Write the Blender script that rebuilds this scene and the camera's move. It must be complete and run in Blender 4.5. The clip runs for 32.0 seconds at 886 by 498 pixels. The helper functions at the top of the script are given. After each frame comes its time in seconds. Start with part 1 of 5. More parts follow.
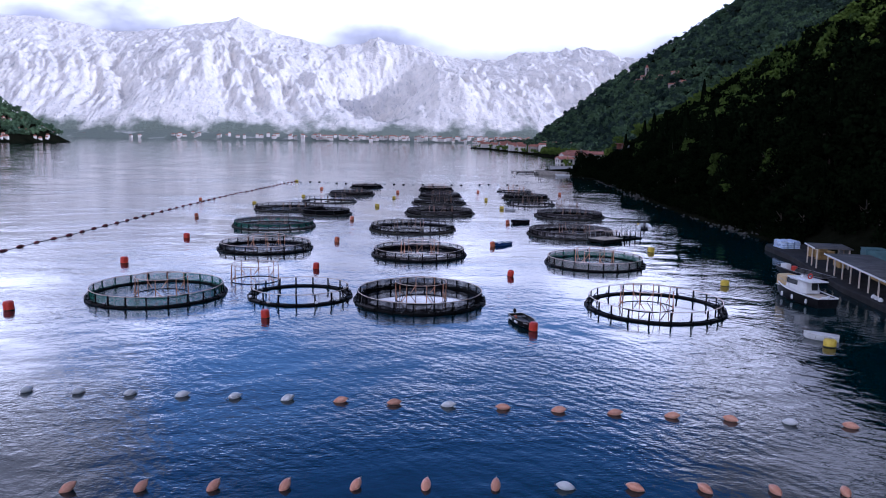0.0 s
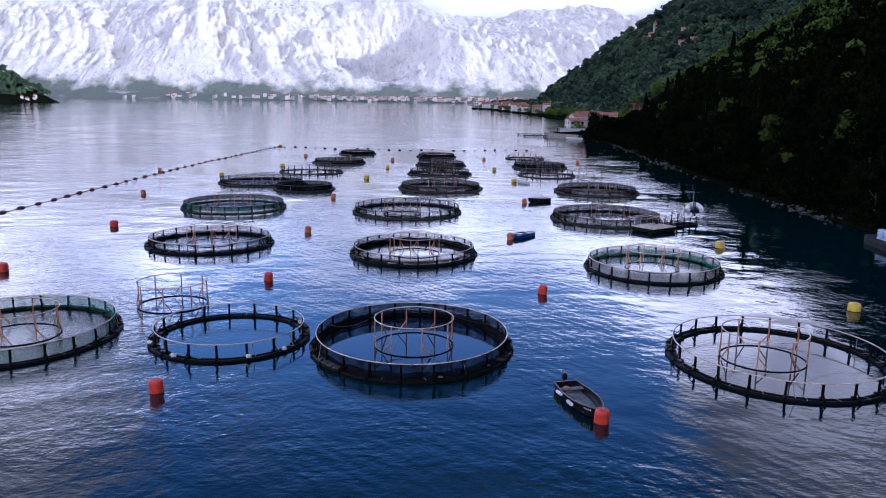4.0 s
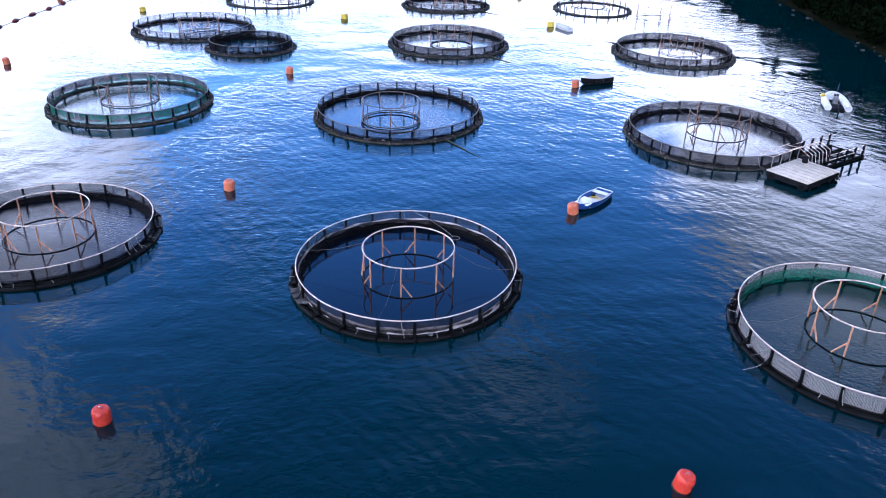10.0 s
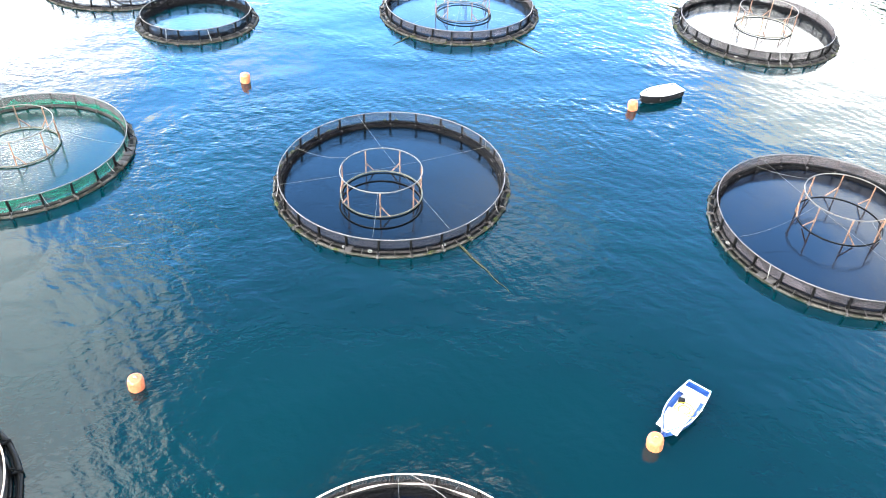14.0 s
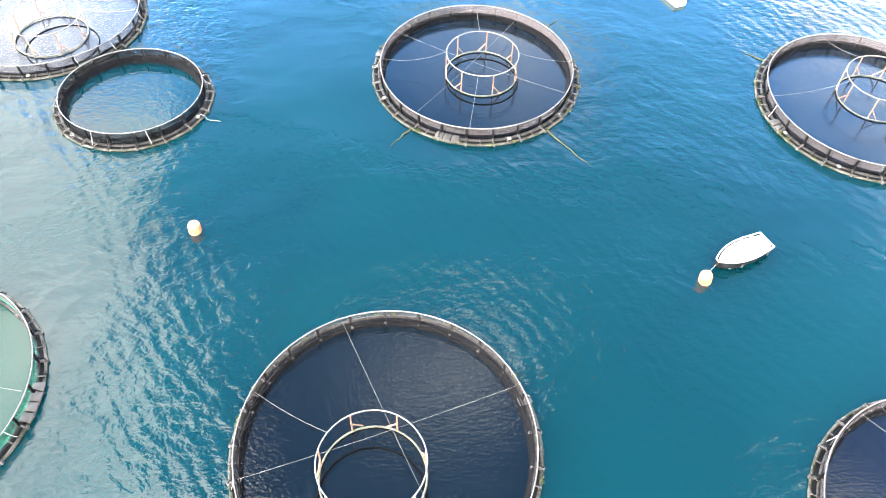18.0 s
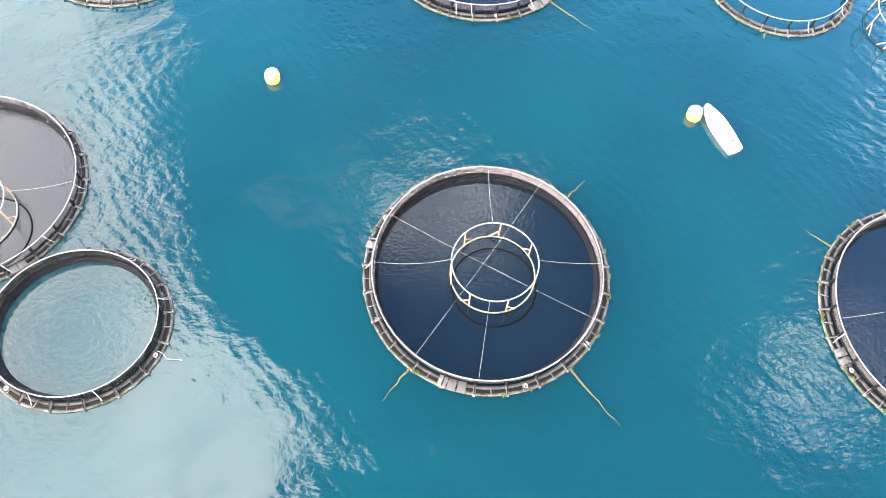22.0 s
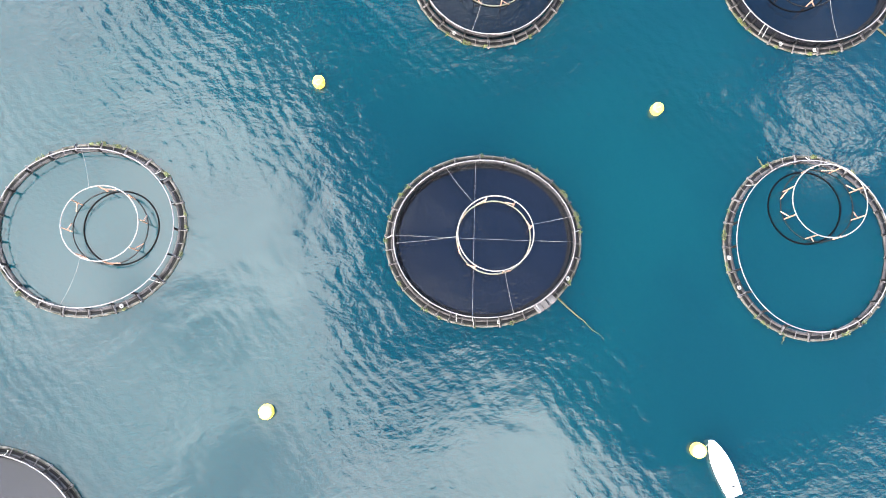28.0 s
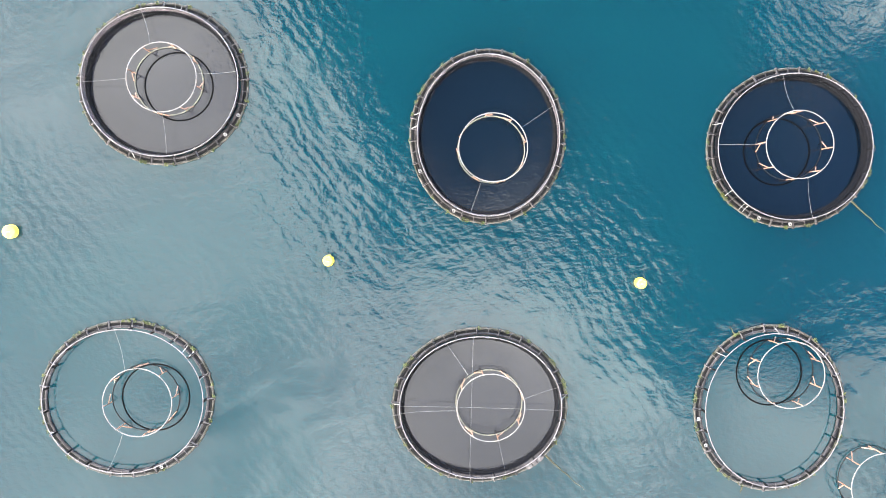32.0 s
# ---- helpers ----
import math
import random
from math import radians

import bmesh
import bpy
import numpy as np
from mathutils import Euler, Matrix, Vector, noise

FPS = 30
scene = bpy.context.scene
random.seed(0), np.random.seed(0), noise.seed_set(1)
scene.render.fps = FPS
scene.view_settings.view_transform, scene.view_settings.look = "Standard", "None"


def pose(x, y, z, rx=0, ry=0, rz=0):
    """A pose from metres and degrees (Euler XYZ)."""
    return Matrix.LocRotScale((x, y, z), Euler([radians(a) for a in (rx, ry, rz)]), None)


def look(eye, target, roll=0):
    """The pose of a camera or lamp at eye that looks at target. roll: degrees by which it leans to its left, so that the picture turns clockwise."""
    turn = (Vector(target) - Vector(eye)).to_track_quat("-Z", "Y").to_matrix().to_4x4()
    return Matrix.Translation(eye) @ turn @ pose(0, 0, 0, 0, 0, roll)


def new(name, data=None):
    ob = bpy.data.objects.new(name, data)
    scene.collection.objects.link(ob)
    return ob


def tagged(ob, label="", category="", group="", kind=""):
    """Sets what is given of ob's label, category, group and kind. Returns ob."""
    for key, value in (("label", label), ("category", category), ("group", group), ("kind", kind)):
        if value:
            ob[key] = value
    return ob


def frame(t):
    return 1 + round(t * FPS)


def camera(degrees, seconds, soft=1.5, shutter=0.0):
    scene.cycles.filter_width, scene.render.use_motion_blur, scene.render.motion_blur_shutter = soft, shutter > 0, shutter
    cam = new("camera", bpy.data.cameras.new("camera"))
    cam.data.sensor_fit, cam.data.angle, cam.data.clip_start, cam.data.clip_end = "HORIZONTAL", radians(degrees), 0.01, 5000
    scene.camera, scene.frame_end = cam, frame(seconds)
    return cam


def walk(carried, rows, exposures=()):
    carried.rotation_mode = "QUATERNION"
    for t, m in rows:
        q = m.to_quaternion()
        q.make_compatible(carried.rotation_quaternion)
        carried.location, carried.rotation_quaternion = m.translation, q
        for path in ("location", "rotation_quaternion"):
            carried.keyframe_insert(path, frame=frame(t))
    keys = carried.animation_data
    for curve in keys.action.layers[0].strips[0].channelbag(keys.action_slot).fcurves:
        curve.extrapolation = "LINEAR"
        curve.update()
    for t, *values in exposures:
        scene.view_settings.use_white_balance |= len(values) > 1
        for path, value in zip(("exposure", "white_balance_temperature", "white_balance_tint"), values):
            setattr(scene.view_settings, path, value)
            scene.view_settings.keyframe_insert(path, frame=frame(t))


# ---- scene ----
cam = camera(60.02, 32.0, soft=1.0)
# seconds, place in metres, turn in degrees: a drone that flies on and climbs while it tilts down
PATH = [
    (0, 0.269, -76.548, 17.013, 81.768, -0.911, -1.289),
    (1, 0.243, -69.453, 16.828, 81.822, -0.983, -1.337),
    (2, 0.320, -62.152, 16.792, 81.769, -1.006, -1.333),
    (3, 0.455, -54.898, 16.820, 81.110, -0.900, -1.336),
    (3.5, 0.535, -51.207, 16.809, 80.084, -0.859, -1.314),
    (5.5, 0.753, -36.903, 17.045, 74.880, -0.994, -1.206),
    (6, 0.744, -33.373, 17.377, 73.520, -1.012, -1.200),
    (7, 0.694, -26.278, 18.290, 70.856, -1.014, -1.178),
    (8, 0.576, -19.130, 19.601, 68.076, -1.129, -1.152),
    (9, 0.437, -12.170, 21.132, 65.356, -1.277, -1.151),
    (10, 0.341, -5.172, 22.893, 62.450, -1.332, -1.170),
    (11, 0.244, 1.635, 24.735, 59.538, -1.386, -1.223),
    (12, 0.215, 8.487, 26.433, 56.802, -1.551, -1.112),
    (13, 0.159, 15.423, 28.087, 53.965, -1.644, -0.961),
    (13.5, 0.097, 18.856, 28.965, 52.471, -1.678, -0.901),
    (15.5, -0.579, 32.369, 32.180, 47.133, -1.821, -1.306),
    (16, -0.426, 35.907, 33.429, 45.131, -1.637, -1.068),
    (17, -0.092, 42.694, 35.644, 42.113, -1.395, -0.538),
    (18, -0.156, 49.633, 37.647, 38.779, -1.518, -0.345),
    (19, -0.410, 56.373, 39.248, 35.963, -1.704, -0.455),
    (20, -0.402, 63.052, 41.131, 32.940, -1.542, -0.381),
    (21, -0.420, 69.770, 43.084, 29.780, -1.564, -0.233),
    (22, -0.534, 76.553, 44.880, 26.626, -1.671, -0.254),
    (23, -0.522, 83.359, 46.715, 23.403, -1.711, -0.125),
    (24, -0.257, 90.045, 48.571, 20.201, -1.374, 0.180),
    (25, -0.090, 96.002, 50.165, 17.940, -1.148, 0.017),
    (25.5, -0.063, 99.140, 50.979, 16.487, -1.164, -0.009),
    (27.5, -0.062, 112.912, 54.869, 9.800, -1.089, -0.096),
    (28, -0.091, 116.367, 55.811, 8.238, -1.122, -0.147),
    (29, -0.148, 123.270, 57.616, 4.652, -1.177, -0.193),
    (30, 0.045, 129.429, 59.338, 1.781, -0.901, -0.226),
    (31, 0.056, 134.883, 61.065, -0.867, -0.833, -0.264),
    (32, -0.303, 140.150, 62.749, -1.986, -1.223, -0.305),
]
EXPOSURES = [(0, -1.12, 4950, 26), (3, -1.05, 4950, 26), (6, -0.45, 5000, 26), (7, -0.25, 4950, 26), (8, 0.0, 4900, 25), (9, 0.18, 4850, 23), (10, 0.42, 4900, 20), (11, 0.85, 5150, 14), (12, 1.5, 5600, 10), (13, 2.15, 6050, 5), (15.5, 3.2, 6500, 2), (19, 3.8, 6700, 4), (21, 3.92, 6700, 6), (23, 3.85, 6600, 8), (28, 3.55, 6500, 8), (32, 3.4, 6600, 7)]
walk(cam, [(t, pose(x, y, z, rx, ry, rz)) for t, x, y, z, rx, ry, rz in PATH], EXPOSURES)

# ---- light: a low sun behind the wooded hill, under broken bright cloud ----
SUN_EL, SUN_AZ = radians(14), radians(112)      # azimuth clockwise from +y
sun = new("sun", bpy.data.lights.new("sun", "SUN"))
sun.data.energy, sun.data.angle, sun.data.color = 5.0, radians(0.6), (1.0, 0.95, 0.87)
sd = Vector((math.sin(SUN_AZ) * math.cos(SUN_EL), math.cos(SUN_AZ) * math.cos(SUN_EL), math.sin(SUN_EL)))
sun.matrix_world = look(sd * 1000, (0, 0, 0))

world = bpy.data.worlds.new("sky")
scene.world = world
world.use_nodes = True
wn, wl = world.node_tree.nodes, world.node_tree.links
bg = wn["Background"]
sky = wn.new("ShaderNodeTexSky")
sky.sky_type, sky.sun_disc, sky.sun_elevation, sky.sun_rotation = "NISHITA", False, SUN_EL, SUN_AZ
sky.air_density, sky.dust_density, sky.ozone_density = 1.0, 0.2, 6.0
wco = wn.new("ShaderNodeTexCoord")
cloud = wn.new("ShaderNodeTexNoise")
cloud.inputs["Scale"].default_value, cloud.inputs["Detail"].default_value, cloud.inputs["Roughness"].default_value = 2.3, 7.0, 0.55
wmap = wn.new("ShaderNodeMapping")
wmap.inputs["Scale"].default_value = (1.0, 1.0, 1.9)
wmap.inputs["Location"].default_value = (0.37, 0.1, 0.0)
wl.new(wco.outputs["Generated"], wmap.inputs["Vector"])
wl.new(wmap.outputs["Vector"], cloud.inputs["Vector"])
cramp = wn.new("ShaderNodeMapRange")
cramp.inputs["From Min"].default_value, cramp.inputs["From Max"].default_value = 0.60, 0.66
cramp.interpolation_type = "SMOOTHSTEP"
shade = wn.new("ShaderNodeTexNoise")
shade.inputs["Scale"].default_value, shade.inputs["Detail"].default_value = 5.5, 9.0
wl.new(wmap.outputs["Vector"], shade.inputs["Vector"])
ccol = wn.new("ShaderNodeMix")
ccol.data_type = "RGBA"
ccol.inputs[6].default_value, ccol.inputs[7].default_value = (4.8, 4.7, 5.0, 1), (15.5, 15.0, 14.8, 1)
puff = wn.new("ShaderNodeMapRange")
puff.inputs["From Min"].default_value, puff.inputs["From Max"].default_value = 0.36, 0.64
wl.new(shade.outputs["Fac"], puff.inputs["Value"])
wl.new(puff.outputs["Result"], ccol.inputs[0])
wmix = wn.new("ShaderNodeMix")
wmix.data_type = "RGBA"
wsep = wn.new("ShaderNodeSeparateXYZ")
wl.new(wco.outputs["Generated"], wsep.inputs[0])
low = wn.new("ShaderNodeMapRange")           # broken cloud closes up towards the horizon
low.interpolation_type = "SMOOTHSTEP"
for key, value in (("From Min", 0.13), ("From Max", 0.285), ("To Min", 0.36), ("To Max", 0.0)):
    low.inputs[key].default_value = value
wl.new(wsep.outputs["Z"], low.inputs["Value"])
closed = wn.new("ShaderNodeMath")
wl.new(cloud.outputs["Fac"], closed.inputs[0])
wl.new(low.outputs["Result"], closed.inputs[1])
cover = closed.outputs[0]
for way, start, gain in (((-1, -0.85, 0), -0.13, 1.3), ((1, 0.9, 0), 0.96, 1.2), ((-1, -0.08, 0), 0.22, 0.9), ((0, -1, 0), 0.03, 0.9)):
    side = wn.new("ShaderNodeVectorMath")    # thicker cloud over the left shore and astern and low to the right, a clear lane ahead
    side.operation = "DOT_PRODUCT"
    side.inputs[1].default_value = way
    wl.new(wco.outputs["Generated"], side.inputs[0])
    away = wn.new("ShaderNodeMath")
    away.operation = "MULTIPLY_ADD"
    away.inputs[1].default_value, away.inputs[2].default_value = gain, -start * gain
    wl.new(side.outputs["Value"], away.inputs[0])
    most = wn.new("ShaderNodeMath")
    most.operation = "MAXIMUM"
    most.inputs[1].default_value = 0.0
    wl.new(away.outputs[0], most.inputs[0])
    more = wn.new("ShaderNodeMath")
    wl.new(cover, more.inputs[0])
    wl.new(most.outputs[0], more.inputs[1])
    cover = more.outputs[0]
wl.new(cover, cramp.inputs["Value"])
wl.new(cramp.outputs["Result"], wmix.inputs[0])
haze = wn.new("ShaderNodeMapRange")          # the clear sky pales towards the horizon
haze.interpolation_type = "SMOOTHSTEP"
for key, value in (("From Min", 0.25), ("From Max", 0.74), ("To Min", 8.2), ("To Max", 2.3)):
    haze.inputs[key].default_value = value
wl.new(wsep.outputs["Z"], haze.inputs["Value"])
crown = wn.new("ShaderNodeMapRange")         # and darkens again overhead
for key, value in (("From Min", 0.62), ("From Max", 0.90), ("To Min", 1.0), ("To Max", 0.45)):
    crown.inputs[key].default_value = value
wl.new(wsep.outputs["Z"], crown.inputs["Value"])
fall = wn.new("ShaderNodeMath")
fall.operation = "MULTIPLY"
wl.new(haze.outputs["Result"], fall.inputs[0])
wl.new(crown.outputs["Result"], fall.inputs[1])
clear = wn.new("ShaderNodeVectorMath")
clear.operation = "SCALE"
wl.new(sky.outputs["Color"], clear.inputs[0])
wl.new(fall.outputs[0], clear.inputs["Scale"])
veil = wn.new("ShaderNodeMapRange")          # thin white veil low in the clear sky
for key, value in (("From Min", 0.18), ("From Max", 0.40), ("To Min", 0.48), ("To Max", 0.02)):
    veil.inputs[key].default_value = value
wl.new(wsep.outputs["Z"], veil.inputs["Value"])
veiled = wn.new("ShaderNodeMix")
veiled.data_type = "RGBA"
veiled.inputs[7].default_value = (15.0, 18.5, 22.0, 1)
wl.new(veil.outputs["Result"], veiled.inputs[0])
wl.new(clear.outputs["Vector"], veiled.inputs[6])
wl.new(veiled.outputs[2], wmix.inputs[6])
glow = wn.new("ShaderNodeMapRange")          # low cloud is lit from the side and brighter than cloud overhead
glow.interpolation_type = "SMOOTHSTEP"
for key, value in (("From Min", 0.12), ("From Max", 0.46), ("To Min", 8.4), ("To Max", 1.0)):
    glow.inputs[key].default_value = value
wl.new(wsep.outputs["Z"], glow.inputs["Value"])
dim = wn.new("ShaderNodeMapRange")           # haze takes some light from the sky just over the horizon
dim.interpolation_type = "SMOOTHSTEP"
for key, value in (("From Min", 0.07), ("From Max", 0.25), ("To Min", 0.09), ("To Max", 1.0)):
    dim.inputs[key].default_value = value
wl.new(wsep.outputs["Z"], dim.inputs["Value"])
both = wn.new("ShaderNodeMath")
both.operation = "MULTIPLY"
wl.new(glow.outputs["Result"], both.inputs[0])
wl.new(dim.outputs["Result"], both.inputs[1])
lit = wn.new("ShaderNodeVectorMath")
lit.operation = "SCALE"
wl.new(ccol.outputs[2], lit.inputs[0])
wl.new(both.outputs[0], lit.inputs["Scale"])
wl.new(lit.outputs["Vector"], wmix.inputs[7])
wl.new(wmix.outputs[2], bg.inputs["Color"])
bg.inputs["Strength"].default_value = 0.1


# ---- materials ----
def ramp(nodes, links, fac, stops):
    r = nodes.new("ShaderNodeValToRGB")
    while len(r.color_ramp.elements) < len(stops):
        r.color_ramp.elements.new(0.5)
    for e, (p, c) in zip(r.color_ramp.elements, stops):
        e.position, e.color = p, (*c, 1)
    links.new(fac, r.inputs["Fac"])
    return r.outputs["Color"]


def material(name, base, dark, scale=4.0, rough=0.6, metal=0.0, bump=0.02, fine=40.0, spec=0.5, vary=0.0, coords="Object"):
    """A surface with two scales of colour change, a fine relief, and a little change from piece to piece."""
    m = bpy.data.materials.new(name)
    m.use_nodes = True
    n, l = m.node_tree.nodes, m.node_tree.links
    b = n["Principled BSDF"]
    co = n.new("ShaderNodeTexCoord")
    big, small = n.new("ShaderNodeTexNoise"), n.new("ShaderNodeTexNoise")
    for tex, s, d in ((big, scale, 5.0), (small, fine, 3.0)):
        tex.inputs["Scale"].default_value, tex.inputs["Detail"].default_value = s, d
        l.new(co.outputs[coords], tex.inputs["Vector"])
    mixed = n.new("ShaderNodeMath")
    mixed.operation = "MULTIPLY_ADD"
    mixed.inputs[1].default_value = 0.35
    l.new(small.outputs["Fac"], mixed.inputs[0])
    half = n.new("ShaderNodeMath")
    half.operation = "MULTIPLY"
    half.inputs[1].default_value = 0.65
    l.new(big.outputs["Fac"], half.inputs[0])
    l.new(half.outputs[0], mixed.inputs[2])
    col = ramp(n, l, mixed.outputs[0], [(0.36, dark), (0.62, base)])
    if vary:
        info = n.new("ShaderNodeObjectInfo")
        hsv = n.new("ShaderNodeHueSaturation")
        mr = n.new("ShaderNodeMapRange")
        mr.inputs["To Min"].default_value, mr.inputs["To Max"].default_value = 1 - vary, 1 + vary
        l.new(info.outputs["Random"], mr.inputs["Value"])
        l.new(mr.outputs["Result"], hsv.inputs["Value"])
        l.new(col, hsv.inputs["Color"])
        col = hsv.outputs["Color"]
    l.new(col, b.inputs["Base Color"])
    b.inputs["Roughness"].default_value, b.inputs["Metallic"].default_value = rough, metal
    b.inputs["Specular IOR Level"].default_value = spec
    if bump:
        bp = n.new("ShaderNodeBump")
        bp.inputs["Strength"].default_value, bp.inputs["Distance"].default_value = 0.6, bump
        l.new(small.outputs["Fac"], bp.inputs["Height"])
        l.new(bp.outputs["Normal"], b.inputs["Normal"])
    return m


def water(name, base, dark, chop=1.0, ripple=1.0, rough=0.035, pitch=3.6):
    """Open sea water: deep colour from below, a clear gloss, swell, chop and calm lanes."""
    m = bpy.data.materials.new(name)
    m.use_nodes = True
    n, l = m.node_tree.nodes, m.node_tree.links
    b = n["Principled BSDF"]
    co = n.new("ShaderNodeNewGeometry")
    turned = n.new("ShaderNodeMapping")
    turned.inputs["Rotation"].default_value = (0, 0, radians(62))
    turned.inputs["Scale"].default_value = (0.7, 1.0, 1.0)
    l.new(co.outputs["Position"], turned.inputs["Vector"])

    def tex(scale, detail, src, distort=0.0):
        t = n.new("ShaderNodeTexNoise")
        t.inputs["Scale"].default_value, t.inputs["Detail"].default_value, t.inputs["Distortion"].default_value = scale, detail, distort
        l.new(src, t.inputs["Vector"])
        return t.outputs["Fac"]

    def math2(op, a, c):
        q = n.new("ShaderNodeMath")
        q.operation = op
        for k, v in enumerate((a, c)):
            if isinstance(v, float):
                q.inputs[k].default_value = v
            else:
                l.new(v, q.inputs[k])
        return q.outputs[0]

    swell, waves, fine = tex(0.20, 2.0, turned.outputs["Vector"]), tex(0.66, 4.5, turned.outputs["Vector"], 0.7), tex(pitch, 3.0, turned.outputs["Vector"], 0.3)
    mid = tex(1.9, 3.0, turned.outputs["Vector"], 0.5)
    train = n.new("ShaderNodeTexWave")           # short trains of parallel ripples
    train.bands_direction = "Y"
    for key, value in (("Scale", 0.42), ("Distortion", 14.0), ("Detail", 3.0), ("Detail Scale", 0.35)):
        train.inputs[key].default_value = value
    l.new(turned.outputs["Vector"], train.inputs["Vector"])
    lanes = tex(0.03, 3.0, co.outputs["Position"], 1.2)
    calm = n.new("ShaderNodeMapRange")
    calm.inputs["From Min"].default_value, calm.inputs["From Max"].default_value = 0.38, 0.62
    calm.inputs["To Min"].default_value, calm.inputs["To Max"].default_value = 0.15, 1.0
    l.new(lanes, calm.inputs["Value"])
    place = n.new("ShaderNodeSeparateXYZ")
    l.new(co.outputs["Position"], place.inputs[0])
    lee = n.new("ShaderNodeMapRange")            # smoother water in the lee of the wooded shore
    for key, value in (("From Min", 28.0), ("From Max", 54.0), ("To Min", 1.0), ("To Max", 0.45)):
        lee.inputs[key].default_value = value
    l.new(place.outputs["X"], lee.inputs["Value"])
    rip = math2("MULTIPLY", math2("ADD", math2("ADD", math2("ADD", math2("MULTIPLY", waves, 0.076 * chop), math2("MULTIPLY", mid, 0.026 * chop)), math2("MULTIPLY", train.outputs["Fac"], 0.008 * chop)), math2("MULTIPLY", fine, 0.021 * ripple)), math2("MULTIPLY", calm.outputs["Result"], lee.outputs["Result"]))
    height = math2("ADD", math2("MULTIPLY", swell, 0.10 * chop), rip)
    bp = n.new("ShaderNodeBump")
    bp.inputs["Strength"].default_value, bp.inputs["Distance"].default_value = 1.0, 1.0
    l.new(height, bp.inputs["Height"])
    l.new(bp.outputs["Normal"], b.inputs["Normal"])
    l.new(ramp(n, l, tex(0.045, 4.0, co.outputs["Position"], 0.8), [(0.35, dark), (0.65, base)]), b.inputs["Base Color"])
    b.inputs["Roughness"].default_value, b.inputs["IOR"].default_value = rough, 1.345
    return m


def netting(name, thread, cover, cell=0.06):
    """Knotted netting: threads over clear gaps."""
    m = bpy.data.materials.new(name)
    m.use_nodes = True
    n, l = m.node_tree.nodes, m.node_tree.links
    b = n["Principled BSDF"]
    b.inputs["Base Color"].default_value, b.inputs["Roughness"].default_value = (*thread, 1), 0.85
    b.inputs["Specular IOR Level"].default_value = 0.1
    uv = n.new("ShaderNodeTexCoord")
    brick = n.new("ShaderNodeTexBrick")
    brick.offset = 0.0
    for k, v in (("Scale", 1.0), ("Mortar Size", cell * 0.14), ("Mortar Smooth", 0.3), ("Brick Width", cell), ("Row Height", cell)):
        brick.inputs[k].default_value = v
    l.new(uv.outputs["UV"], brick.inputs["Vector"])
    dirt = n.new("ShaderNodeTexNoise")
    dirt.inputs["Scale"].default_value, dirt.inputs["Detail"].default_value = 1.4, 4.0
    l.new(uv.outputs["UV"], dirt.inputs["Vector"])
    mr = n.new("ShaderNodeMapRange")
    mr.inputs["From Min"].default_value, mr.inputs["From Max"].default_value = 0.3, 0.7
    mr.inputs["To Min"].default_value, mr.inputs["To Max"].default_value = cover * 0.55, min(1.0, cover * 1.15)
    l.new(dirt.outputs["Fac"], mr.inputs["Value"])
    top = n.new("ShaderNodeMath")
    top.operation = "MAXIMUM"
    l.new(brick.outputs["Fac"], top.inputs[0])
    l.new(mr.outputs["Result"], top.inputs[1])
    l.new(top.outputs[0], b.inputs["Alpha"])
    return m


M = {}
M["water"] = water("sea_water", (0.0003, 0.0150, 0.0190), (0.00015, 0.0114, 0.0160))
M["water_dark"] = water("netted_water_dark", (0.0009, 0.0029, 0.0050), (0.0006, 0.0020, 0.0038), 0.12, 1.1, 0.035, 6.0)
M["water_calm"] = water("calm_water", (0.0003, 0.0150, 0.0190), (0.00015, 0.0114, 0.0160), 0.12, 0.7)
M["water_still"] = water("netted_water_still", (0.0010, 0.0036, 0.0100), (0.0007, 0.0027, 0.0080), 0.07, 0.35)
M["water_grey"] = water("netted_water_grey", (0.0028, 0.0040, 0.0078), (0.002, 0.003, 0.006), 0.12, 1.5, 0.035, 6.5)
M["water_green"] = water("netted_water_green", (0.0022, 0.0230, 0.0185), (0.0012, 0.0150, 0.0130), 0.13, 1.8, 0.035, 6.0)
M["pipe"] = material("black_plastic_pipe", (0.007, 0.0068, 0.0068), (0.0035, 0.0035, 0.0035), 1.2, 0.5, 0, 0.006, 14, 0.08)
M["pipe_pale"] = material("weathered_pipe", (0.085, 0.080, 0.052), (0.03, 0.028, 0.018), 1.0, 0.6, 0, 0.01, 9)
M["clamp"] = material("worn_clamp", (0.085, 0.077, 0.075), (0.028, 0.025, 0.025), 3, 0.7, 0, 0.01, 20, 0.15, vary=0.3)
M["pipe_worn"] = material("worn_pipe", (0.040, 0.036, 0.036), (0.007, 0.0065, 0.0065), 0.9, 0.5, 0, 0.01, 8, 0.1)
M["pipe_algae"] = material("algae_pipe", (0.075, 0.068, 0.060), (0.008, 0.010, 0.004), 1.6, 0.6, 0, 0.03, 8, 0.1)
M["rail"] = material("pale_rail", (0.80, 0.70, 0.63), (0.60, 0.40, 0.29), 0.8, 0.5, 0, 0.005, 12)
# rail colour lowered for cages that are viewed under the raised exposure
M["rail_dimmed"] = material("dimmed_rail", (0.125, 0.112, 0.114), (0.075, 0.064, 0.062), 0.8, 0.6, 0, 0.005, 12)
M["post"] = material("black_post", (0.007, 0.007, 0.0075), (0.0035, 0.0035, 0.0035), 3, 0.6, 0, 0.01, 20, 0.05, vary=0.3)
